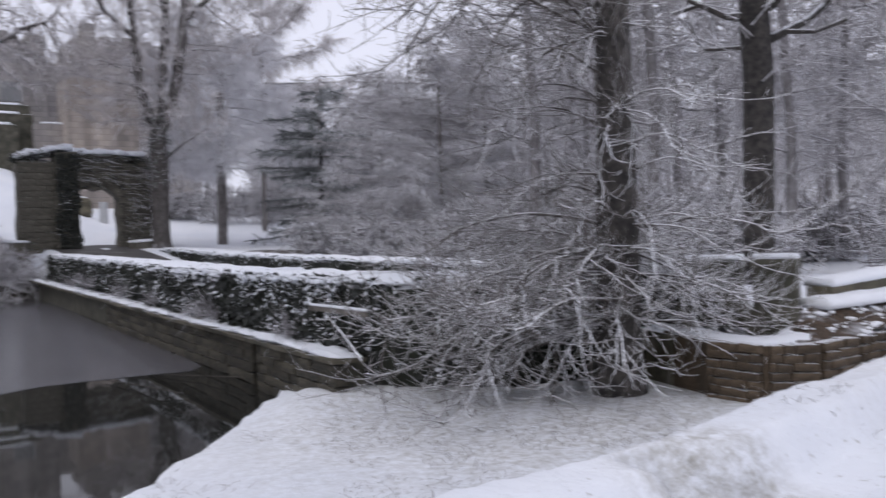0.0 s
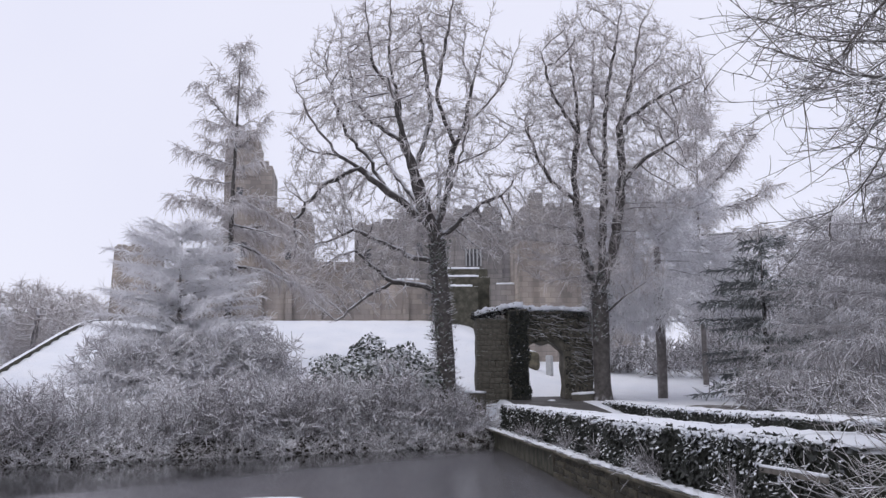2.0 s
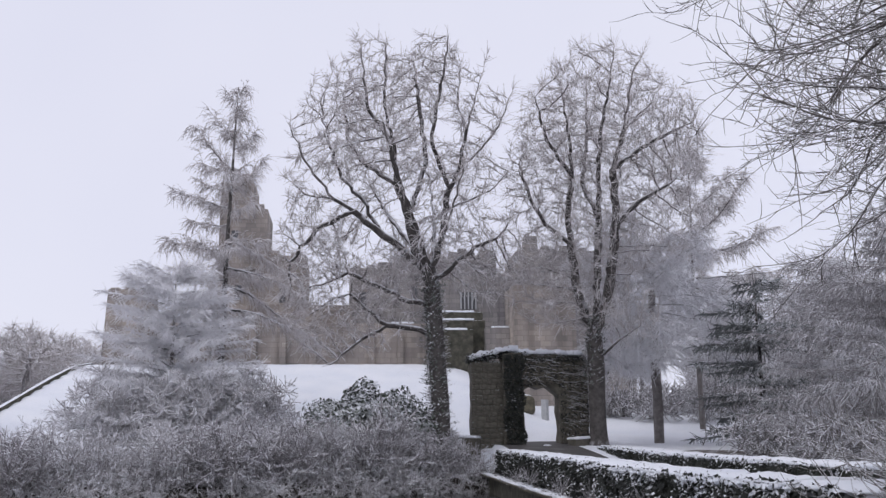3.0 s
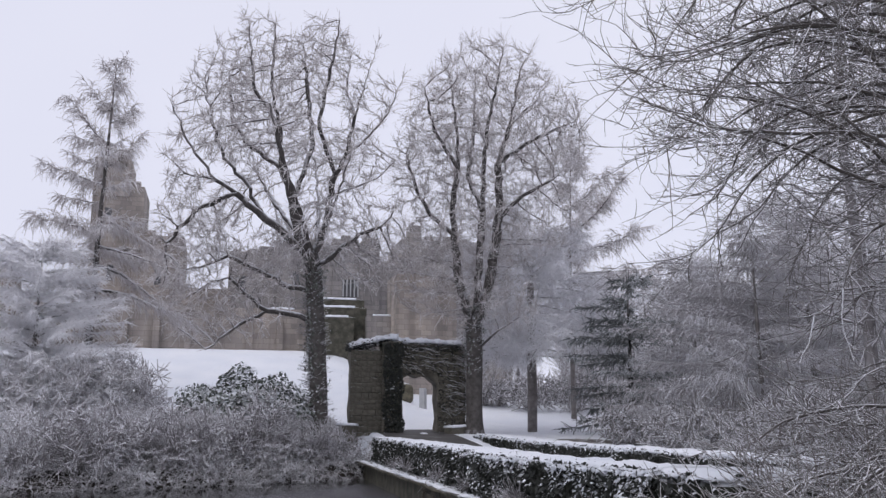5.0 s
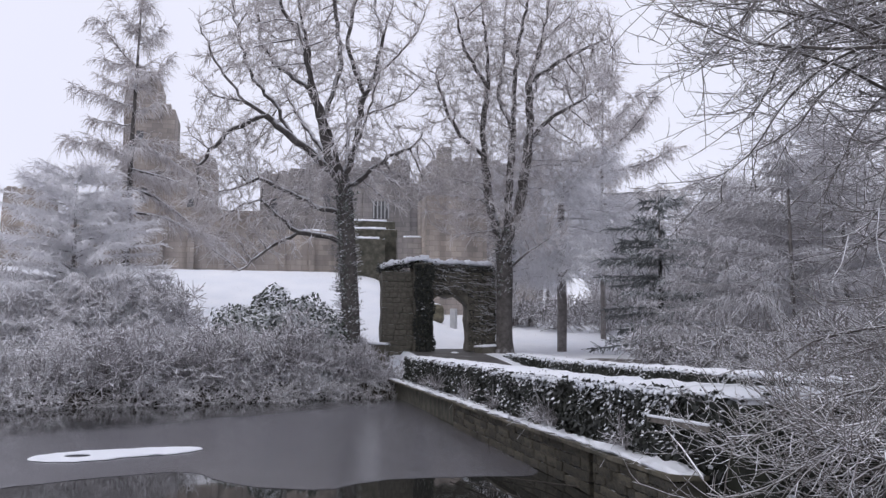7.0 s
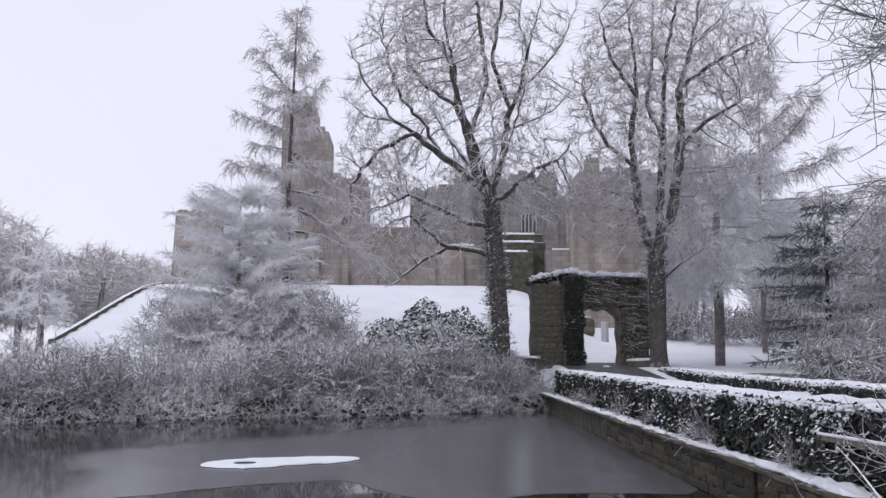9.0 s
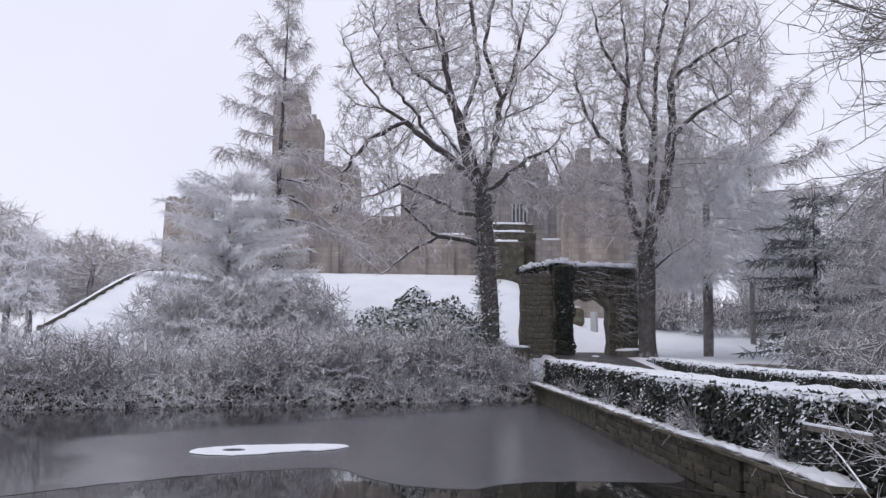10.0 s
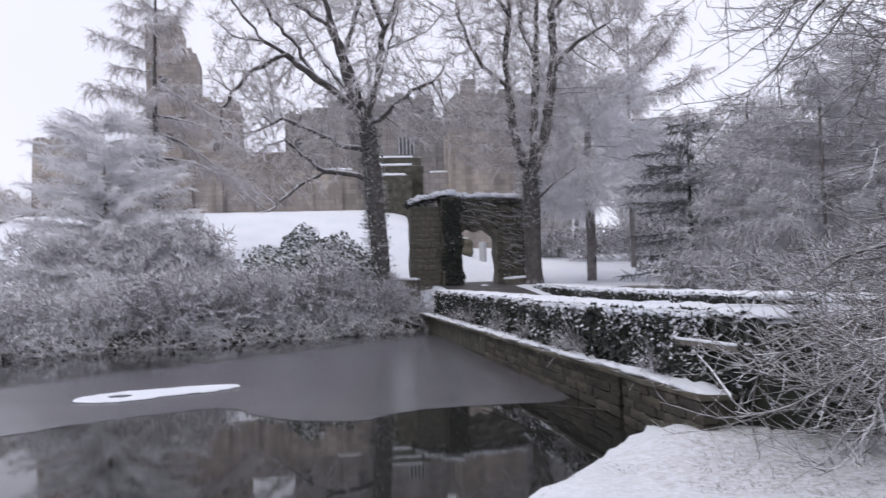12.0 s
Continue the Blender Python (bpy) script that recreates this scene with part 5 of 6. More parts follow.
def build_gate():
    gx, gy = way(37.9, 6.45)
    root = thing("gateway", "dark ruined stone gateway with ivy and snow on top", "gate", m=pose(gx, gy, 1.6, 0, 0, 35.9))
    # local x along the wall, y through it; the arch stands right of the buttress
    bm = bmesh.new()
    box(bm, -2.42, -0.33, -0.42, 0.45, -0.3, 3.65)
    part("pier_wall", worn(bm, 10, 0.09), MAT_GATESTONE, root)
    part("buttress", worn(box(bmesh.new(), -1.08, -0.30, -0.80, 0.2, -0.5, 3.95), 10, 0.09), MAT_GATESTONE, root)
    bm = bmesh.new()
    box(bm, 1.40, 2.65, -0.42, 0.45, -0.5, 3.85)
    part("pier_wall", worn(bm, 10, 0.09), MAT_GATESTONE, root)
    # arched head over the opening
    bm = bmesh.new()
    xs = np.linspace(-0.36, 1.42, 17)
    low = [2.0 + 0.52 * math.sqrt(max(0, 1 - (abs(x - 0.40) / 1.02) ** 2.6)) + 0.06 * math.sin(9 * x) for x in xs]
    rows = []
    for y in (-0.42, 0.42):
        rows.append(([bm.verts.new((x, y, z)) for x, z in zip(xs, low)], [bm.verts.new((x, y, 3.9 + 0.05 * math.sin(6 * x))) for x in xs]))
    for i in range(16):
        bm.faces.new((rows[0][0][i], rows[0][0][i + 1], rows[0][1][i + 1], rows[0][1][i]))
        bm.faces.new((rows[1][0][i + 1], rows[1][0][i], rows[1][1][i], rows[1][1][i + 1]))
        bm.faces.new((rows[0][0][i + 1], rows[0][0][i], rows[1][0][i], rows[1][0][i + 1]))
        bm.faces.new((rows[0][1][i], rows[0][1][i + 1], rows[1][1][i + 1], rows[1][1][i]))
    bmesh.ops.recalc_face_normals(bm, faces=bm.faces)
    part("arch", bm, MAT_GATESTONE, root)
    rng = np.random.default_rng(4)
    # ragged ivy and twigs along the head, hanging down
    n = 5200
    x = rng.uniform(-2.6, 2.7, n)
    c = np.stack([x, rng.normal(0, 0.35, n), 3.75 + 0.25 * np.exp(-((x + 0.9) / 0.9) ** 2) + rng.normal(0, 0.09, n)], 1)
    part("ivy", leaf_cloud(rng, c, np.tile(np.array([0, -0.3, 1.0]), (n, 1)), 0.06), MAT_LEAF, root)
    n = 1300
    x = rng.uniform(-0.3, 2.75, n)
    z = 3.8 - rng.random(n) ** 1.1 * 3.4
    keep = ~((x > -0.30) & (x < 1.42) & (z < 2.6))
    c = np.stack([x, -0.47 - 0.12 * rng.random(n), z], 1)[keep]
    part("ivy", leaf_cloud(rng, c, np.tile(np.array([0, -1.0, 0.3]), (len(c), 1)), 0.07), MAT_LEAF, root)
    n = 2600                                   # dark ivy down the buttress, ragged at the opening
    z = rng.uniform(-0.4, 3.9, n)
    c = np.stack([rng.uniform(-1.05, -0.22, n) + 0.12 * lump(z, z * 0.3, 0.25), -0.86 - 0.14 * rng.random(n), z], 1)
    part("ivy", leaf_cloud(rng, c, np.tile(np.array([0.2, -1.0, 0.3]), (n, 1)), 0.07), MAT_LEAF, root)
    n = 230                                    # frosted stems trailing over the face
    a = np.stack([rng.uniform(-0.3, 2.4, n), rng.uniform(-0.75, -0.52, n), 3.75 - rng.random(n) * 2.9], 1)
    a = a[~((a[:, 0] < 1.45) & (a[:, 2] < 2.75))]
    n = len(a)
    step = np.stack([rng.uniform(0.08, 0.38, n), rng.normal(0, 0.04, n), rng.normal(-0.04, 0.07, n)], 1)
    P = np.concatenate([a, a + step, a + 2 * step - np.array([0, 0, 0.03])])
    Q = np.concatenate([np.full(n, -1), np.arange(2 * n)])
    V, F = tubes(P, Q, np.full(3 * n, 0.007), np.ones(3 * n, dtype=bool), 3)
    tagged(part("creeper", mesh_np("creeper", V, F), MAT_NEARTWIG, root, "frosted trailing stems"), kind="stuff")
    for x0, x1, z0, z1, y in ((-2.5, -1.2, 3.72, 3.98, -0.05), (-1.35, -0.4, 4.02, 4.05, -0.3), (-0.4, 2.5, 3.95, 3.9, 0.0)):
        ob = solid("lying_snow", smooth(sweep([(x0, y, z0), ((x0 + x1) / 2, y, (z0 + z1) / 2 + 0.05), (x1, y, z1)], snow_profile(0.95, 0.20), 0.07, 0.13, x0, True, 0.12)), MAT_SNOW, "broken snow on the gateway's head", "snow", "snow on the gateway",
                   m=pose(gx, gy, 1.6, 0, 0, 35.9))
    # carved stones and putlog holes on the lit pier
    for x, z in ((-2.2, 2.05), (-1.75, 2.0), (-2.1, 1.2)):
        part("hole", box(bmesh.new(), x - 0.07, x + 0.07, -0.46, -0.30, z - 0.08, z + 0.08), MAT_GLASS, root)
    # low flank walls with snow
    fl = tagged(thing("flank_wall", "low stone wall beside the gateway, snow on its top", "wall"), kind="structure")
    for k, pts in enumerate(([(*way(36.6, 4.2), 1.3), (*way(37.6, 2.4), 1.4)], [(*way(36.0, 8.0), 1.2), (*way(36.6, 8.9), 1.25)])):
        part("body", sweep(pts, [(-0.22, -0.6), (-0.22, 0.7), (0.22, 0.7), (0.22, -0.6)], 0.3, 0.02, k), MAT_GATESTONE, fl)
        snow_on([(a, b, z + 0.69) for a, b, z in pts], 0.55, 0.1, "snow on the low wall beside the gateway", 0.1, 0.02, 30 + k)
    # dark trodden path through the arch, and what shows beyond it
    pts = [(*way(s, 6.7), float(ground_z(*way(s, 6.7))) + 0.015) for s in (31.0, 34.0, 36.0, 38.0, 40.0)]
    solid("path", sweep(pts, [(-1.5, -0.05), (-1.5, 0.0), (1.5, 0.0), (1.5, -0.05)], 0.4, 0.02), MAT_PATH, "dark wet trodden path to the gateway", "path", kind="structure")
    bx, by = bearing(26.15, 52)
    bm = bmesh.new()
    bmesh.ops.create_icosphere(bm, subdivisions=3, radius=0.62, matrix=Matrix.LocRotScale((0, 0, 0.3), None, (0.9, 0.6, 1.0)))
    for v in bm.verts:
        v.co += v.normal * 0.14 * noise.noise(v.co * 1.7)
    solid("stone_stump", bm, MAT_STONE, "brown stump of ruined masonry beyond the gateway", "ruin", m=pose(bx, by, float(ground_z(bx, by)) + 0.15))
    px, py = bearing(25.0, 51)
    solid("stone_post", box(bmesh.new(), -0.17, 0.17, -0.17, 0.17, -0.2, 1.15, 0.04), MAT_PALE, "pale upright stone beyond the gateway", "post", m=pose(px, py, float(ground_z(px, py))))
    slab = [(*way(34.6, 7.2), 1.2), (*way(36.2, 7.0), 1.62)]
    sl = solid("ramp_coping", sweep(slab, [(-0.15, -0.3), (-0.15, 0.0), (0.15, 0.0), (0.15, -0.3)], 0.2), MAT_GATESTONE, "sloping stone coping beside the path", "coping")
    snow_on([(a, b, z + 0.001) for a, b, z in slab], 0.34, 0.09, "snow on the sloping coping", 0.1, 0.012, 41)


build_gate()


# ---------------------------------------------------------------- castle
def build_castle():
    root = thing("castle", "ruined sandstone castle with square towers on a snowy mound", "castle", m=pose(0, 0, 0, 0, 0, 38))

    def block(x0, x1, y0, y1, z1, mat=MAT_CASTLE, name="tower", z0=5.0, merlons=0, mw=0.0, mh=0.7, taper=0.0):
        b = box(bmesh.new(), x0, x1, y0, y1, z0, z1, 0.06)
        if taper:
            for v in b.verts:
                if v.co.z < z0 + 1:
                    v.co.x += taper * (-1 if v.co.x < (x0 + x1) / 2 else 1)
        ob = part(name, b, mat, root)
        for k in range(merlons):
            gap = (x1 - x0) / merlons
            c = x0 + gap * (k + 0.5)
            w = mw or gap * 0.55
            part("merlon", box(bmesh.new(), c - w / 2, c + w / 2, y0, y0 + 0.5, z1 - 0.05, z1 + mh * (0.6 + 0.4 * ((k * 7) % 3) / 2), 0.04), mat, ob)
        return ob

    def window(x0, x1, z0, z1, y, mat=MAT_GLASS):
        w = part("window", box(bmesh.new(), x0, x1, y - 0.02, y + 0.3, z0, z1), mat, root)
        part("frame", box(bmesh.new(), x0 - 0.12, x1 + 0.12, y - 0.07, y + 0.1, z1, z1 + 0.14), MAT_CASTLE, w)
        part("sill", box(bmesh.new(), x0 - 0.12, x1 + 0.12, y - 0.12, y + 0.1, z0 - 0.12, z0), MAT_CASTLE, w)

    block(-16.3, -13.5, 60.6, 63.4, 12.25, MAT_CASTLE, "tower", 5.0, 3, 0.6, 0.18, 0.25)
    block(-3.4, 0.4, 63.0, 64.0, 11.6, MAT_CASTLE, "curtain_wall", 5.0)
    block(-13.9, 6.0, 61.0, 62.3, 10.0, MAT_CASTLE, "curtain_wall", 5.0)
    for k in range(9):
        x = -12.8 + 2.05 * k
        part("buttress", box(bmesh.new(), x, x + 0.45, 60.7, 61.05, 5.2, 9.2, 0.04), MAT_CASTLE, root)
    block(-10.0, -3.2, 67.5, 74, 16.2, MAT_CASTLE, "tower", 5.0, 4, 0.8, 0.4)
    block(-10.0, -6.3, 67.2, 72, 19.9, MAT_CASTLE, "tower", 15.0, 3, 0.6, 0.4)
    block(-10.0, -7.4, 67.0, 71, 22.0, MAT_CASTLE, "tower", 19.0, 0)
    block(-8.4, -7.6, 67.0, 68.4, 22.7, MAT_CASTLE, "turret", 21.0)
    block(0.2, 2.4, 66.0, 72, 15.0, MAT_CASTLEGREY, "range", 3.0, 2, 0.6, 0.3)
    block(2.38, 3.7, 65.9, 72, 15.45, MAT_CASTLEGREY, "range", 3.0)
    block(3.68, 8.0, 66.0, 72, 15.8, MAT_CASTLEGREY, "range", 3.0, 4, 0.6, 0.4)
    block(7.98, 10.0, 65.8, 72, 16.3, MAT_CASTLEGREY, "range", 3.0, 1, 0.7, 0.5)
    block(10.4, 11.7, 65.9, 72, 16.5, MAT_CASTLEGREY, "range", 3.0)
    block(9.98, 10.42, 65.9, 72, 15.6, MAT_CASTLEGREY, "range", 3.0)
    block(13.5, 14.3, 70.0, 75, 16.0, MAT_CASTLEGREY, "range", 3.0)
    block(14.25, 24.0, 70.0, 76, 17.5, MAT_CASTLEGREY, "range", 3.0, 6, 0.7, 0.4)
    block(14.9, 16.0, 69.9, 71.2, 18.7, MAT_CASTLEGREY, "chimney", 16.0)
    block(11.6, 13.6, 68.0, 70, 15.1, MAT_CASTLEGREY, "range", 3.0)
    block(11.2, 15.4, 56.5, 60, 12.1, MAT_CASTLE, "gable_wall", 2.5)
    block(6.0, 9.6, 60.0, 64, 10.7, MAT_DARKSTONE, "terrace", 4.0)
    block(6.1, 9.6, 59.0, 60.2, 10.0, MAT_DARKSTONE, "terrace", 4.0)
    block(5.8, 8.6, 58.0, 59.1, 9.2, MAT_DARKSTONE, "terrace", 4.0)
    block(9.5, 11.3, 58.4, 62, 9.4, MAT_CASTLEGREY, "gable_wall", 2.5)
    for x0, x1, y, z in ((6.05, 9.0, 60.05, 10.69), (6.2, 8.8, 59.05, 9.99), (5.9, 8.2, 58.05, 9.19), (10.0, 11.2, 58.45, 9.39), (3.2, 4.8, 61.1, 9.99)):
        solid("lying_snow", smooth(sweep([(x0, y + 0.25, z), (x1, y + 0.25, z)], snow_profile(0.5, 0.16), 0.2, 0.05, x0)), MAT_SNOW, "snow strip on a castle ledge", "snow", "snow on the castle's ledges", m=pose(0, 0, 0, 0, 0, 38))
    # tall window with pale bars, dark slits
    w = part("window", box(bmesh.new(), 8.75, 10.0, 65.77, 66.0, 11.75, 13.1), MAT_GLASS, root)
    for k in range(5):
        part("bar", box(bmesh.new(), 8.78 + 0.29 * k, 8.87 + 0.29 * k, 65.68, 65.78, 11.75, 13.1), MAT_PALE, w, "pale mullion")
    for x, z, y in ((1.2, 12.5, 66.0), (5.2, 13.0, 66.0), (6.6, 11.2, 66.0), (16.8, 14.2, 70.0), (19.5, 14.2, 70.0), (-8.8, 17.5, 67.2), (-5.0, 13.0, 67.5), (-8.4, 13.2, 67.5)):
        window(x - 0.25, x + 0.25, z - 0.6, z + 0.6, y)
    # sloping boundary wall down the mound's edge
    def kpt(ke, kg, z):
        p = KE * ke + KG * kg
        return (p[0], p[1], z)
    sl = tagged(thing("slope_wall", "stone wall stepping down the snowy slope", "wall"), kind="structure")
    pts = []
    for kg in (60.5, 58, 56, 54, 52, 50, 48, 46):
        ke = -17.05 - 0.108 * (60 - kg)
        q = KE * (ke + 0.45) + KG * kg
        pts.append(kpt(ke, kg, float(ground_z(q[0], q[1])) - 0.05))
    part("body", sweep(pts, [(-0.12, -1.4), (-0.12, 0.24), (0.12, 0.24), (0.12, -1.4)], 0.6, 0.03), MAT_DARKSTONE, sl)


build_castle()


# ---------------------------------------------------------------- drooping tree on the near bank
def bough_tree(rng, lean, height, trunk_r, boughs):
    """Trunk with boughs given as (height, azimuth, length, rise, droop)."""
    pos, par, rad = [np.zeros(3)], [-1], [trunk_r]
    n = int(height / 0.25)
    for k in range(1, n + 1):
        t = k / n
        pos.append(np.array([lean[0] * t + 0.08 * math.sin(4 * t), lean[1] * t, height * t]))
        par.append(k - 1)
        rad.append(trunk_r * (1 - 0.8 * t) * (1 + 0.3 * max(0, 1 - 9 * t) ** 2))
    for z, a, L, rise, droop in boughs:
        node = min(n, int(z / height * n))
        d = np.array([math.cos(a), math.sin(a), rise])
        p, last, m = pos[node].copy(), node, max(4, int(L / 0.16))
        r0 = min(rad[node] * 0.5, 0.0048 * L + 0.003)
        for j in range(m):
            f = j / m
            d[2] -= droop * (0.5 + 1.3 * f) / m if f < 0.72 else -(2.6 if z < 2.35 else 1.2) * droop / m
            d += rng.normal(0, 0.095, 3)
            d /= np.linalg.norm(d)
            p = p + d * L / m
            pos.append(p.copy())
            par.append(last)
            rad.append(r0 * (1 - f) ** 0.8 + 0.0045)
            last = len(pos) - 1
    return np.array(pos), np.array(par), np.array(rad)


def build_near_tree():
    rng = np.random.default_rng(61)
    x, y = 1.28, 9.45
    boughs = []

    def reach(a, L):
        return L * (1.0 - 0.35 * max(0.0, -math.sin(a))) * (1.0 - 0.22 * max(0.0, math.cos(a)))      # shorter towards lane and piers
    for k in range(50):                       # low skirt, down to the snow
        a = rng.uniform(0, 2 * math.pi)
        boughs.append((rng.uniform(1.0, 2.1), a, reach(a, rng.uniform(1.7, 3.2)), rng.uniform(0.0, 0.35), rng.uniform(1.1, 1.8)))
    for k in range(38):                       # skirt on the pond side
        a = math.pi + rng.uniform(-0.7, 0.9)
        boughs.append((rng.uniform(1.0, 2.1), a, rng.uniform(2.0, 3.4), rng.uniform(0.0, 0.3), rng.uniform(1.0, 1.6)))
    for k in range(36):                       # middle, short and hanging
        a = rng.uniform(0, 2 * math.pi)
        boughs.append((rng.uniform(2.0, 4.5), a, reach(a, rng.uniform(1.3, 2.3)), rng.uniform(0.3, 1.2), rng.uniform(1.4, 2.8)))
    for k in range(54):                       # top
        a = rng.uniform(0, 2 * math.pi)
        boughs.append((rng.uniform(4.2, 9.6), a, reach(a, rng.uniform(2.0, 3.6)), rng.uniform(0.3, 1.5), rng.uniform(1.2, 2.8)))
    for k in range(14):                       # boughs over the pond side
        a = math.pi + rng.uniform(-0.5, 0.6)
        boughs.append((rng.uniform(4.0, 7.5), a, rng.uniform(2.7, 3.4), rng.uniform(0.3, 0.9), rng.uniform(0.9, 2.0)))
    for k in range(22):                       # long hanging boughs high over the pond side
        a = math.pi + rng.uniform(-0.8, 0.8)
        boughs.append((rng.uniform(4.6, 9.8), a, rng.uniform(2.9, 4.0), rng.uniform(0.1, 0.7), rng.uniform(1.0, 2.0)))
    # few boughs stand towards the lane, where the trunk shows bare
    boughs = [b for k, b in enumerate(boughs) if math.sin(b[1]) > -0.35 or k % 2 or k % 5 == 0]
    P, Q, R = bough_tree(rng, (-0.15, 0.0), 10.5, 0.27, boughs)
    # side branches, then twigs
    n0 = len(P)
    P, Q, R = add_twigs(P, Q, np.where(P[:, 2] > 3.4, R, R + 9), rng, 0.05, 1, 1.0, 0.006, 0.03, 0.6, 5, 0.13)
    R = np.where(R > 9, R - 9, R)
    low = R.copy()
    low[n0:] = 9
    low[(P[:, 2] > 3.4)] = 9
    m0 = len(P)
    P, Q, R2 = add_twigs(P, Q, low, rng, 0.05, 1, 0.95, 0.0066, -0.05, 0.55, 5, 0.13)
    R = np.concatenate([R, R2[m0:]])
    lim = R.copy()
    lim[:n0] = np.where(R[:n0] < 0.03, 0.01, 9)
    P2, Q2, R2 = add_twigs(P, Q, lim, rng, 0.02, 1, 0.36, 0.0042, -0.22, 0.6, 3, 0.18)
    R2[:len(R)] = R
    root = plant("drooping_tree", plant_meshes(P2, Q2, R2, 0.07, 0.013, (10, 6, 3)), (MAT_BARK, MAT_NEARLIMB, MAT_NEARTWIG), "dark-trunked tree with snow-laden branches drooping to the bank", "tree",
                 m=pose(x, y, 0.0))


build_near_tree()


# ---------------------------------------------------------------- woods
def slim_tree(seed, height, spread, count, trunk_r, base):
    rng = np.random.default_rng(seed)
    pos, par = [np.zeros(3)], [-1]
    chain(pos[0], [(0.1, 0, height * 0.3), (-0.1, 0.1, height * 0.6), (0.1, 0, height * 0.85)], 0, pos, par, 0.5)
    tg = cloud(rng, count, [(0, 0, height * 0.68, spread, spread, height * 0.32), (0, 0, height * base, spread * 0.9, spread * 0.9, height * 0.25)])
    P, Q = colonize(pos, par, tg, 0.5, 4.5, 0.75, 50, (0, 0, 0.15), rng)
    R = radii(Q, 0.012, 2.2)
    R = np.maximum(R * (trunk_r / R.max()), 0.010)
    P, Q, R = add_twigs(P, Q, R, rng, 0.045, 6, 1.0, 0.011, 0.04, 0.8, 1)
    return plant_meshes(P, Q, R, 0.06, 0.03, (6, 4, 3))


def scatter(roots, places, rng, lo, hi, sink=0.1):
    used = [False] * len(roots)
    for i, (px, py) in enumerate(places):
        k = i % len(roots)
        s = rng.uniform(lo, hi)
        m = pose(px, py, float(ground_z(px, py)) - sink, 0, 0, rng.uniform(0, 360)) @ Matrix.Diagonal((s, s, s * rng.uniform(0.92, 1.08), 1))
        if not used[k]:
            roots[k].matrix_basis, used[k] = m, True
        else:
            copy_thing(roots[k], pose(0, 0, 0)).matrix_basis = m


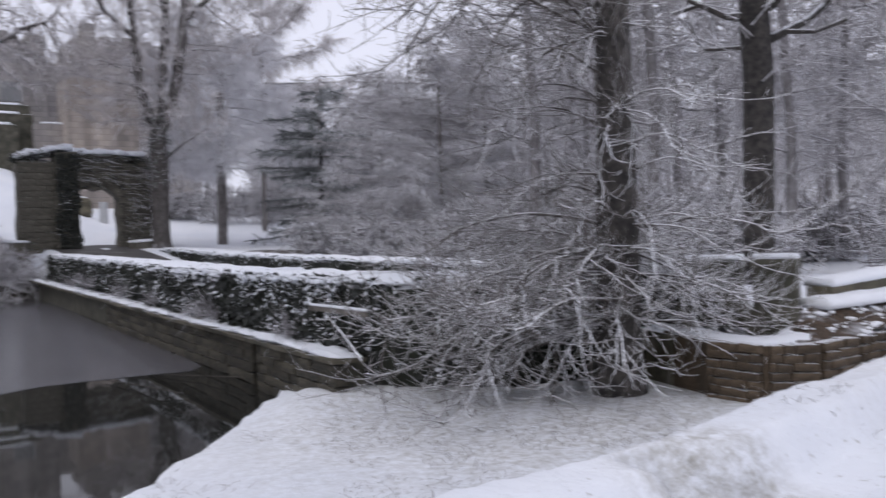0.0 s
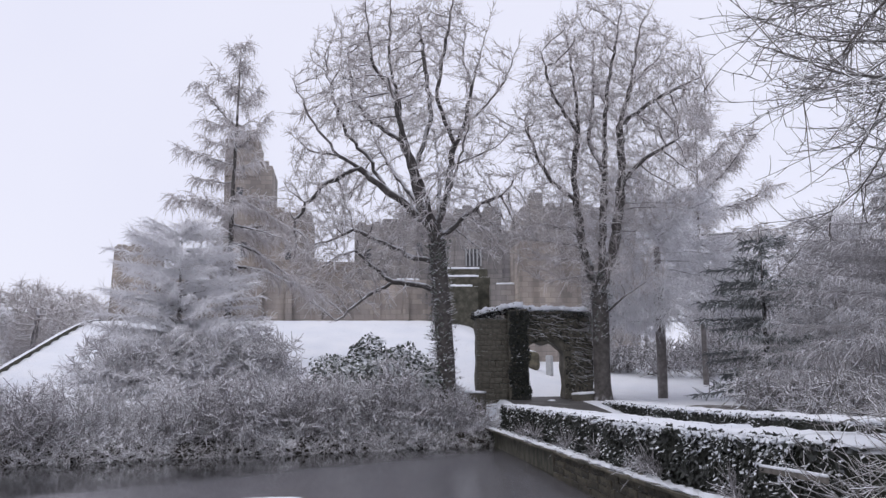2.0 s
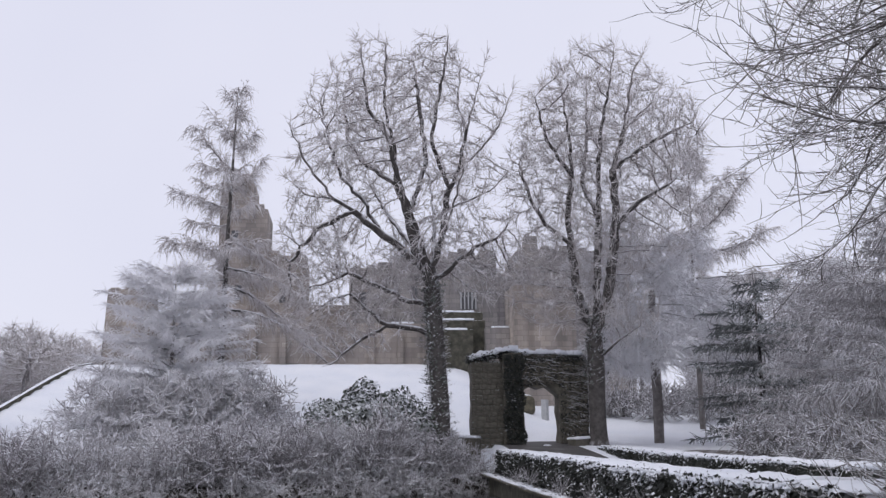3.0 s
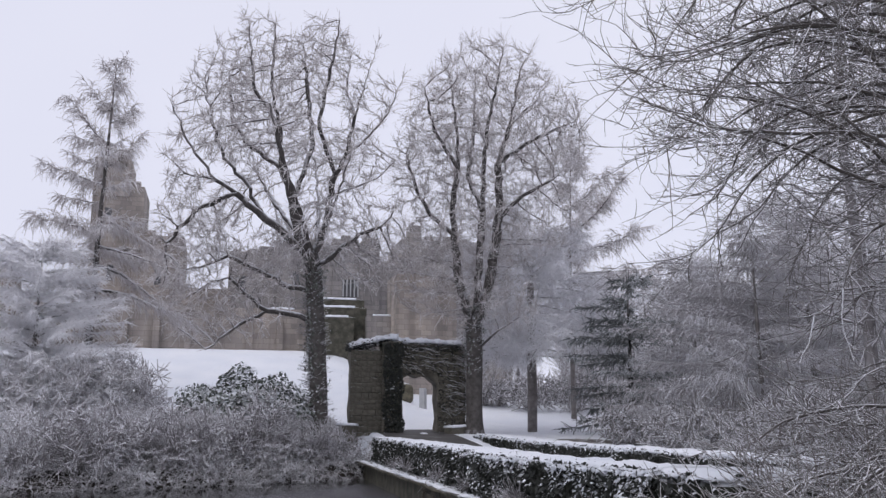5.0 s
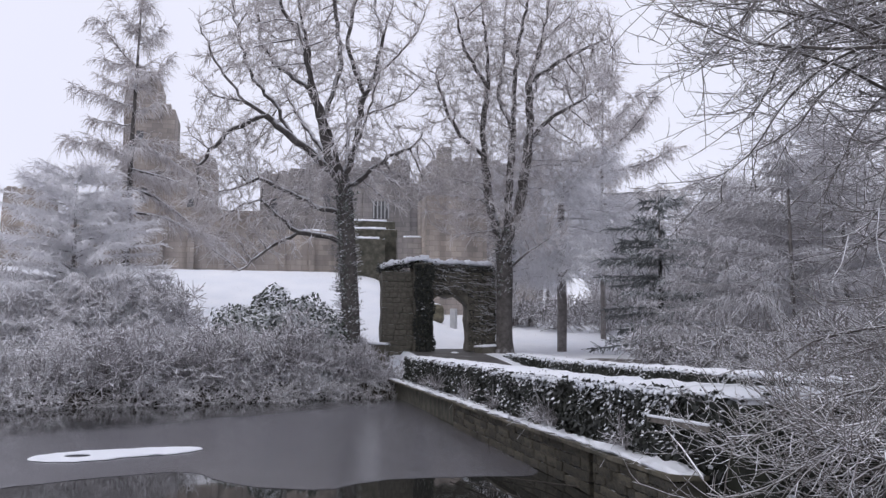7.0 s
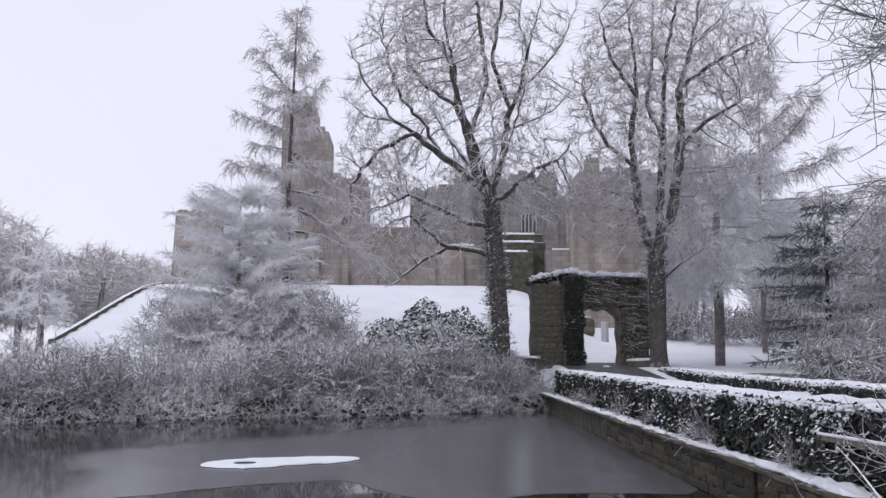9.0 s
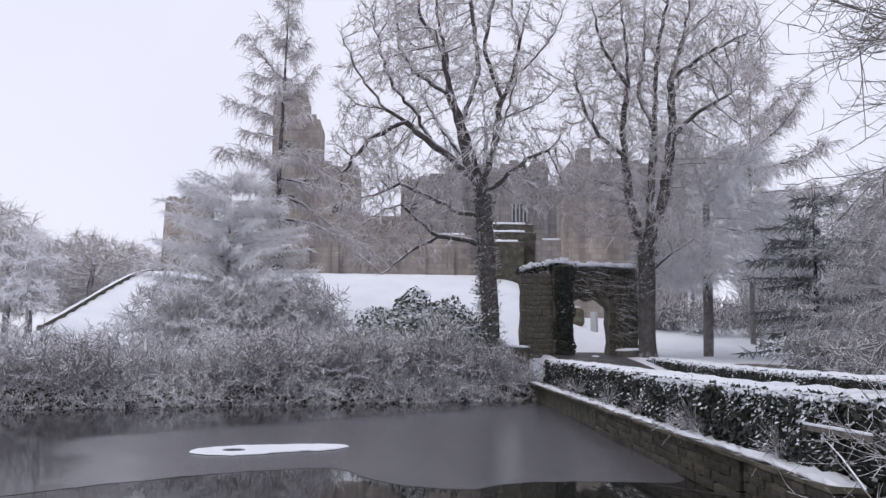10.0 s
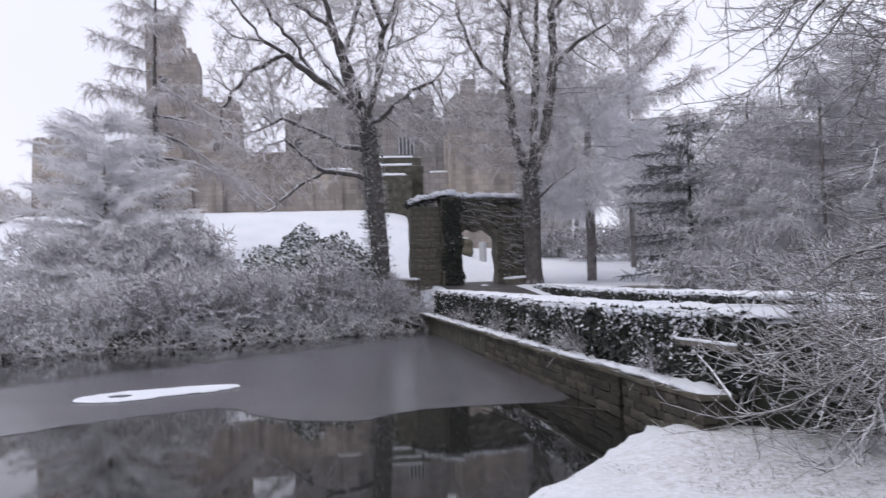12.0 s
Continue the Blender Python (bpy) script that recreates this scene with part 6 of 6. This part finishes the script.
def build_woods():
    rng = np.random.default_rng(71)
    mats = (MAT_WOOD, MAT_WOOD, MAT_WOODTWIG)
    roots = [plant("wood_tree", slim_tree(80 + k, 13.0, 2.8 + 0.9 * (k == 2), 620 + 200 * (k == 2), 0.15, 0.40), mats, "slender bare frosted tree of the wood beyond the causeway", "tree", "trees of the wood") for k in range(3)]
    places = []
    for az, d in [(-2.5, 25), (-6.0, 29), (-10.5, 24), (-14.5, 28), (-18.0, 23), (-22.0, 26), (-26.0, 22), (-30, 27),
                  (7.0, 42), (3.0, 38), (-0.5, 44), (-4.5, 37), (-8.5, 42), (-12.5, 36), (-16.0, 41), (-20.0, 35), (-24.5, 40), (-29, 38),
                  (10.0, 54), (5.5, 56), (1.0, 52), (-3, 57), (-7, 52), (-11, 56), (-15.5, 52), (-20, 55), (-25, 52), (13.0, 58), (19.5, 60), (23, 62)]:
        places.append(tuple(bearing(az + rng.normal(0, 0.7), d + rng.normal(0, 1.0))))
    lows = [p for p in places if math.degrees(math.atan2(-p[0], p[1])) > -1]
    highs = [p for p in places if p not in lows]
    scatter(roots[:2], highs, rng, 0.85, 1.2)
    scatter(roots[2:], lows, rng, 0.55, 0.75)
    # trees behind the mound and on the pond's far end
    frosty = (MAT_WOOD, MAT_TWIG, MAT_FROST)
    broot = [plant("rime_tree", weeping(95, 8.5, 4.4, 0.22, 1500, 0.018, 0.45, 7), (MAT_WOOD, MAT_LARCH, MAT_LARCH), "round tree white with rime beyond the mound", "tree", "rime-white trees beyond the mound")]
    places = [tuple(bearing(az, d)) for az, d in [(53.5, 78), (56.0, 74), (58.3, 78), (60.5, 72), (63.0, 76), (65.5, 70), (57.2, 66), (61.8, 64), (64.8, 60), (54.8, 88), (67.5, 66), (70, 62)]]
    scatter(broot, places, rng, 0.95, 1.25)
    # undergrowth beside the second hedge
    uroot = [plant("undergrowth_shrub", shrub(101 + k, 1.7, 1.2, 6, 170, 0.012, 3), (MAT_WOOD, MAT_WOOD, MAT_SHRUB), "bare frosted shrub under the trees", "shrub", "undergrowth of the wood", names=("stem", "stem", "crown")) for k in range(2)]
    places = []
    for k in range(44):
        places.append(tuple(bearing(rng.uniform(-32, 13), rng.uniform(16.5, 34))))
    places = [p for p in places if p[0] * CN[0] + p[1] * CN[1] > 11.0]
    places += [tuple(bearing(13.0 + 1.0 * k, 55 + 3 * math.sin(2.3 * k))) for k in range(10)]
    scatter(uroot, places, rng, 0.8, 1.5)
    # dark trunk just behind the piers
    px, py = bearing(-16.5, 15.5)
    plant("wood_tree", slim_tree(131, 12.0, 3.0, 700, 0.27, 0.55), (MAT_BARK, MAT_NEARLIMB, MAT_WOODTWIG), "dark-barked tree behind the stone piers", "tree", m=pose(px, py, float(ground_z(px, py)) - 0.1, 0, 0, 40))
    # shrubs on the slope round the larch
    sroot = [plant("slope_shrub", shrub(111, 3.2, 1.9, 8, 700, 0.014, 4), (MAT_WOOD, MAT_TWIG, MAT_FROST), "rime-white bare shrub on the slope", "shrub", "shrubs on the slope", names=("stem", "stem", "crown"))]
    scatter(sroot, [tuple(bearing(az, d)) for az, d in [(51.0, 41), (48.8, 40), (46.3, 40.5), (44.6, 41.5), (47.6, 43.0), (50.2, 43.5), (43.9, 42.5), (52.4, 42.0), (46.8, 44.5), (48.9, 45.0)]], rng, 0.95, 1.3)
    # the wood's far depth
    n = 52000
    az = rng.uniform(-36, 16, n)
    d = rng.uniform(56, 82, n)
    a = np.radians(az)
    z = 1.0 + rng.random(n) ** 0.9 * (11 + 3.0 * lump(az * 1.3, az * 0.4, 1.2) - 3.0 * sstep(4, 14, az))
    c = np.stack([-np.sin(a) * d, np.cos(a) * d, z], 1)
    v = rng.normal(0, 0.45, (n, 3))
    v[:, 2] = np.abs(v[:, 2]) + 0.35
    P = np.concatenate([c, c + v])
    Q = np.concatenate([np.full(n, -1), np.arange(n)])
    R = np.concatenate([np.full(n, 0.035), np.full(n, 0.018)])
    V, F = tubes(P, Q, R, R > 0, 3)
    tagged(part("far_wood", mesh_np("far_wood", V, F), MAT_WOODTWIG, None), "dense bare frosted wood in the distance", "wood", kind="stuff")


build_woods()


# ---------------------------------------------------------------- facing stones, last
def build_stones():
    rng = random.Random(9)
    kinds, brown, grey = [], [], []
    for k in range(5):
        bm = box(bmesh.new(), -0.5, 0.5, -0.5, 0.5, -0.5, 0.5)
        for v in bm.verts:
            v.co.x += rng.uniform(-0.05, 0.05)
            v.co.z += rng.uniform(-0.06, 0.06)
            v.co.y += rng.uniform(-0.06, 0.06)
        bmesh.ops.bevel(bm, geom=list(bm.edges), offset=0.06, segments=1, affect="EDGES")
        me = bpy.data.meshes.new("stone")
        bm.to_mesh(me)
        bm.free()
        me.materials.append(MAT_FACING)
        kinds.append(me)
        gm = me.copy()
        gm.materials.clear()
        gm.materials.append(MAT_GATESTONE)
        grey.append(gm)
        wm = me.copy()
        wm.materials.clear()
        wm.materials.append(MAT_WINGSTONE)
        brown.append(wm)

    def course(root, a, b, z, h, lo, hi, proud, pool=kinds):
        a, b = np.array(a, dtype=float), np.array(b, dtype=float)
        L = np.linalg.norm(b - a)
        d = (b - a) / L
        ang = math.degrees(math.atan2(d[1], d[0]))
        t = 0.0
        while t < L - 0.05:
            w = min(rng.uniform(lo, hi), L - t)
            p = a + d * (t + w / 2)
            ob = new("stone", rng.choice(pool))
            ob.parent = root
            ob.matrix_basis = pose(p[0], p[1], z + h / 2 + rng.uniform(-0.008, 0.008), rng.uniform(-2, 2), rng.uniform(-3, 3), ang) @ Matrix.Diagonal((w - 0.008, 0.16 + rng.uniform(0, proud), h - 0.006, 1))
            t += w

    wall = bpy.data.objects["causeway_wall"]
    for k in range(5):
        course(wall, way(8.52, 4.04), way(10.93, 4.04), -0.01 + 0.122 * k, 0.122, 0.14, 0.5, 0.05)
    for k in range(4):
        course(wall, way(11.3, 4.12), way(21.0, 4.12), 0.0 + 0.15 * k, 0.15, 0.16, 0.75, 0.05)
    wing = bpy.data.objects["wing_wall"]
    runs = [((2.32, 9.15), (1.93, 9.95)), ((2.58, 8.60), (2.18, 9.05)), ((3.10, 8.64), (2.62, 8.60)), ((3.64, 9.12), (3.12, 8.68)), ((6.1, 11.1), (3.66, 9.15))]
    for a, b in runs:
        for k in range(9):
            course(wing, a, b, 0.02 + 0.09 * k, 0.09, 0.10, 0.34, 0.03, brown)
    gate = bpy.data.objects["gateway"]
    z = -0.35
    while z < 3.55:
        h = rng.uniform(0.17, 0.30)
        course(gate, (-2.42, -0.42), (-1.06, -0.42), z, h, 0.25, 0.6, 0.02, grey)
        course(gate, (-1.10, -0.80), (-0.30, -0.80), z, h, 0.25, 0.5, 0.02, grey)
        course(gate, (-0.29, -0.72), (-0.29, -0.40), z, h, 0.2, 0.35, 0.02, grey)
        course(gate, (1.42, -0.42), (2.66, -0.42), z, h, 0.25, 0.6, 0.02, grey)
        if z > 2.5:
            course(gate, (-0.30, -0.42), (1.42, -0.42), z, h, 0.25, 0.6, 0.02, grey)
        z += h


build_stones()
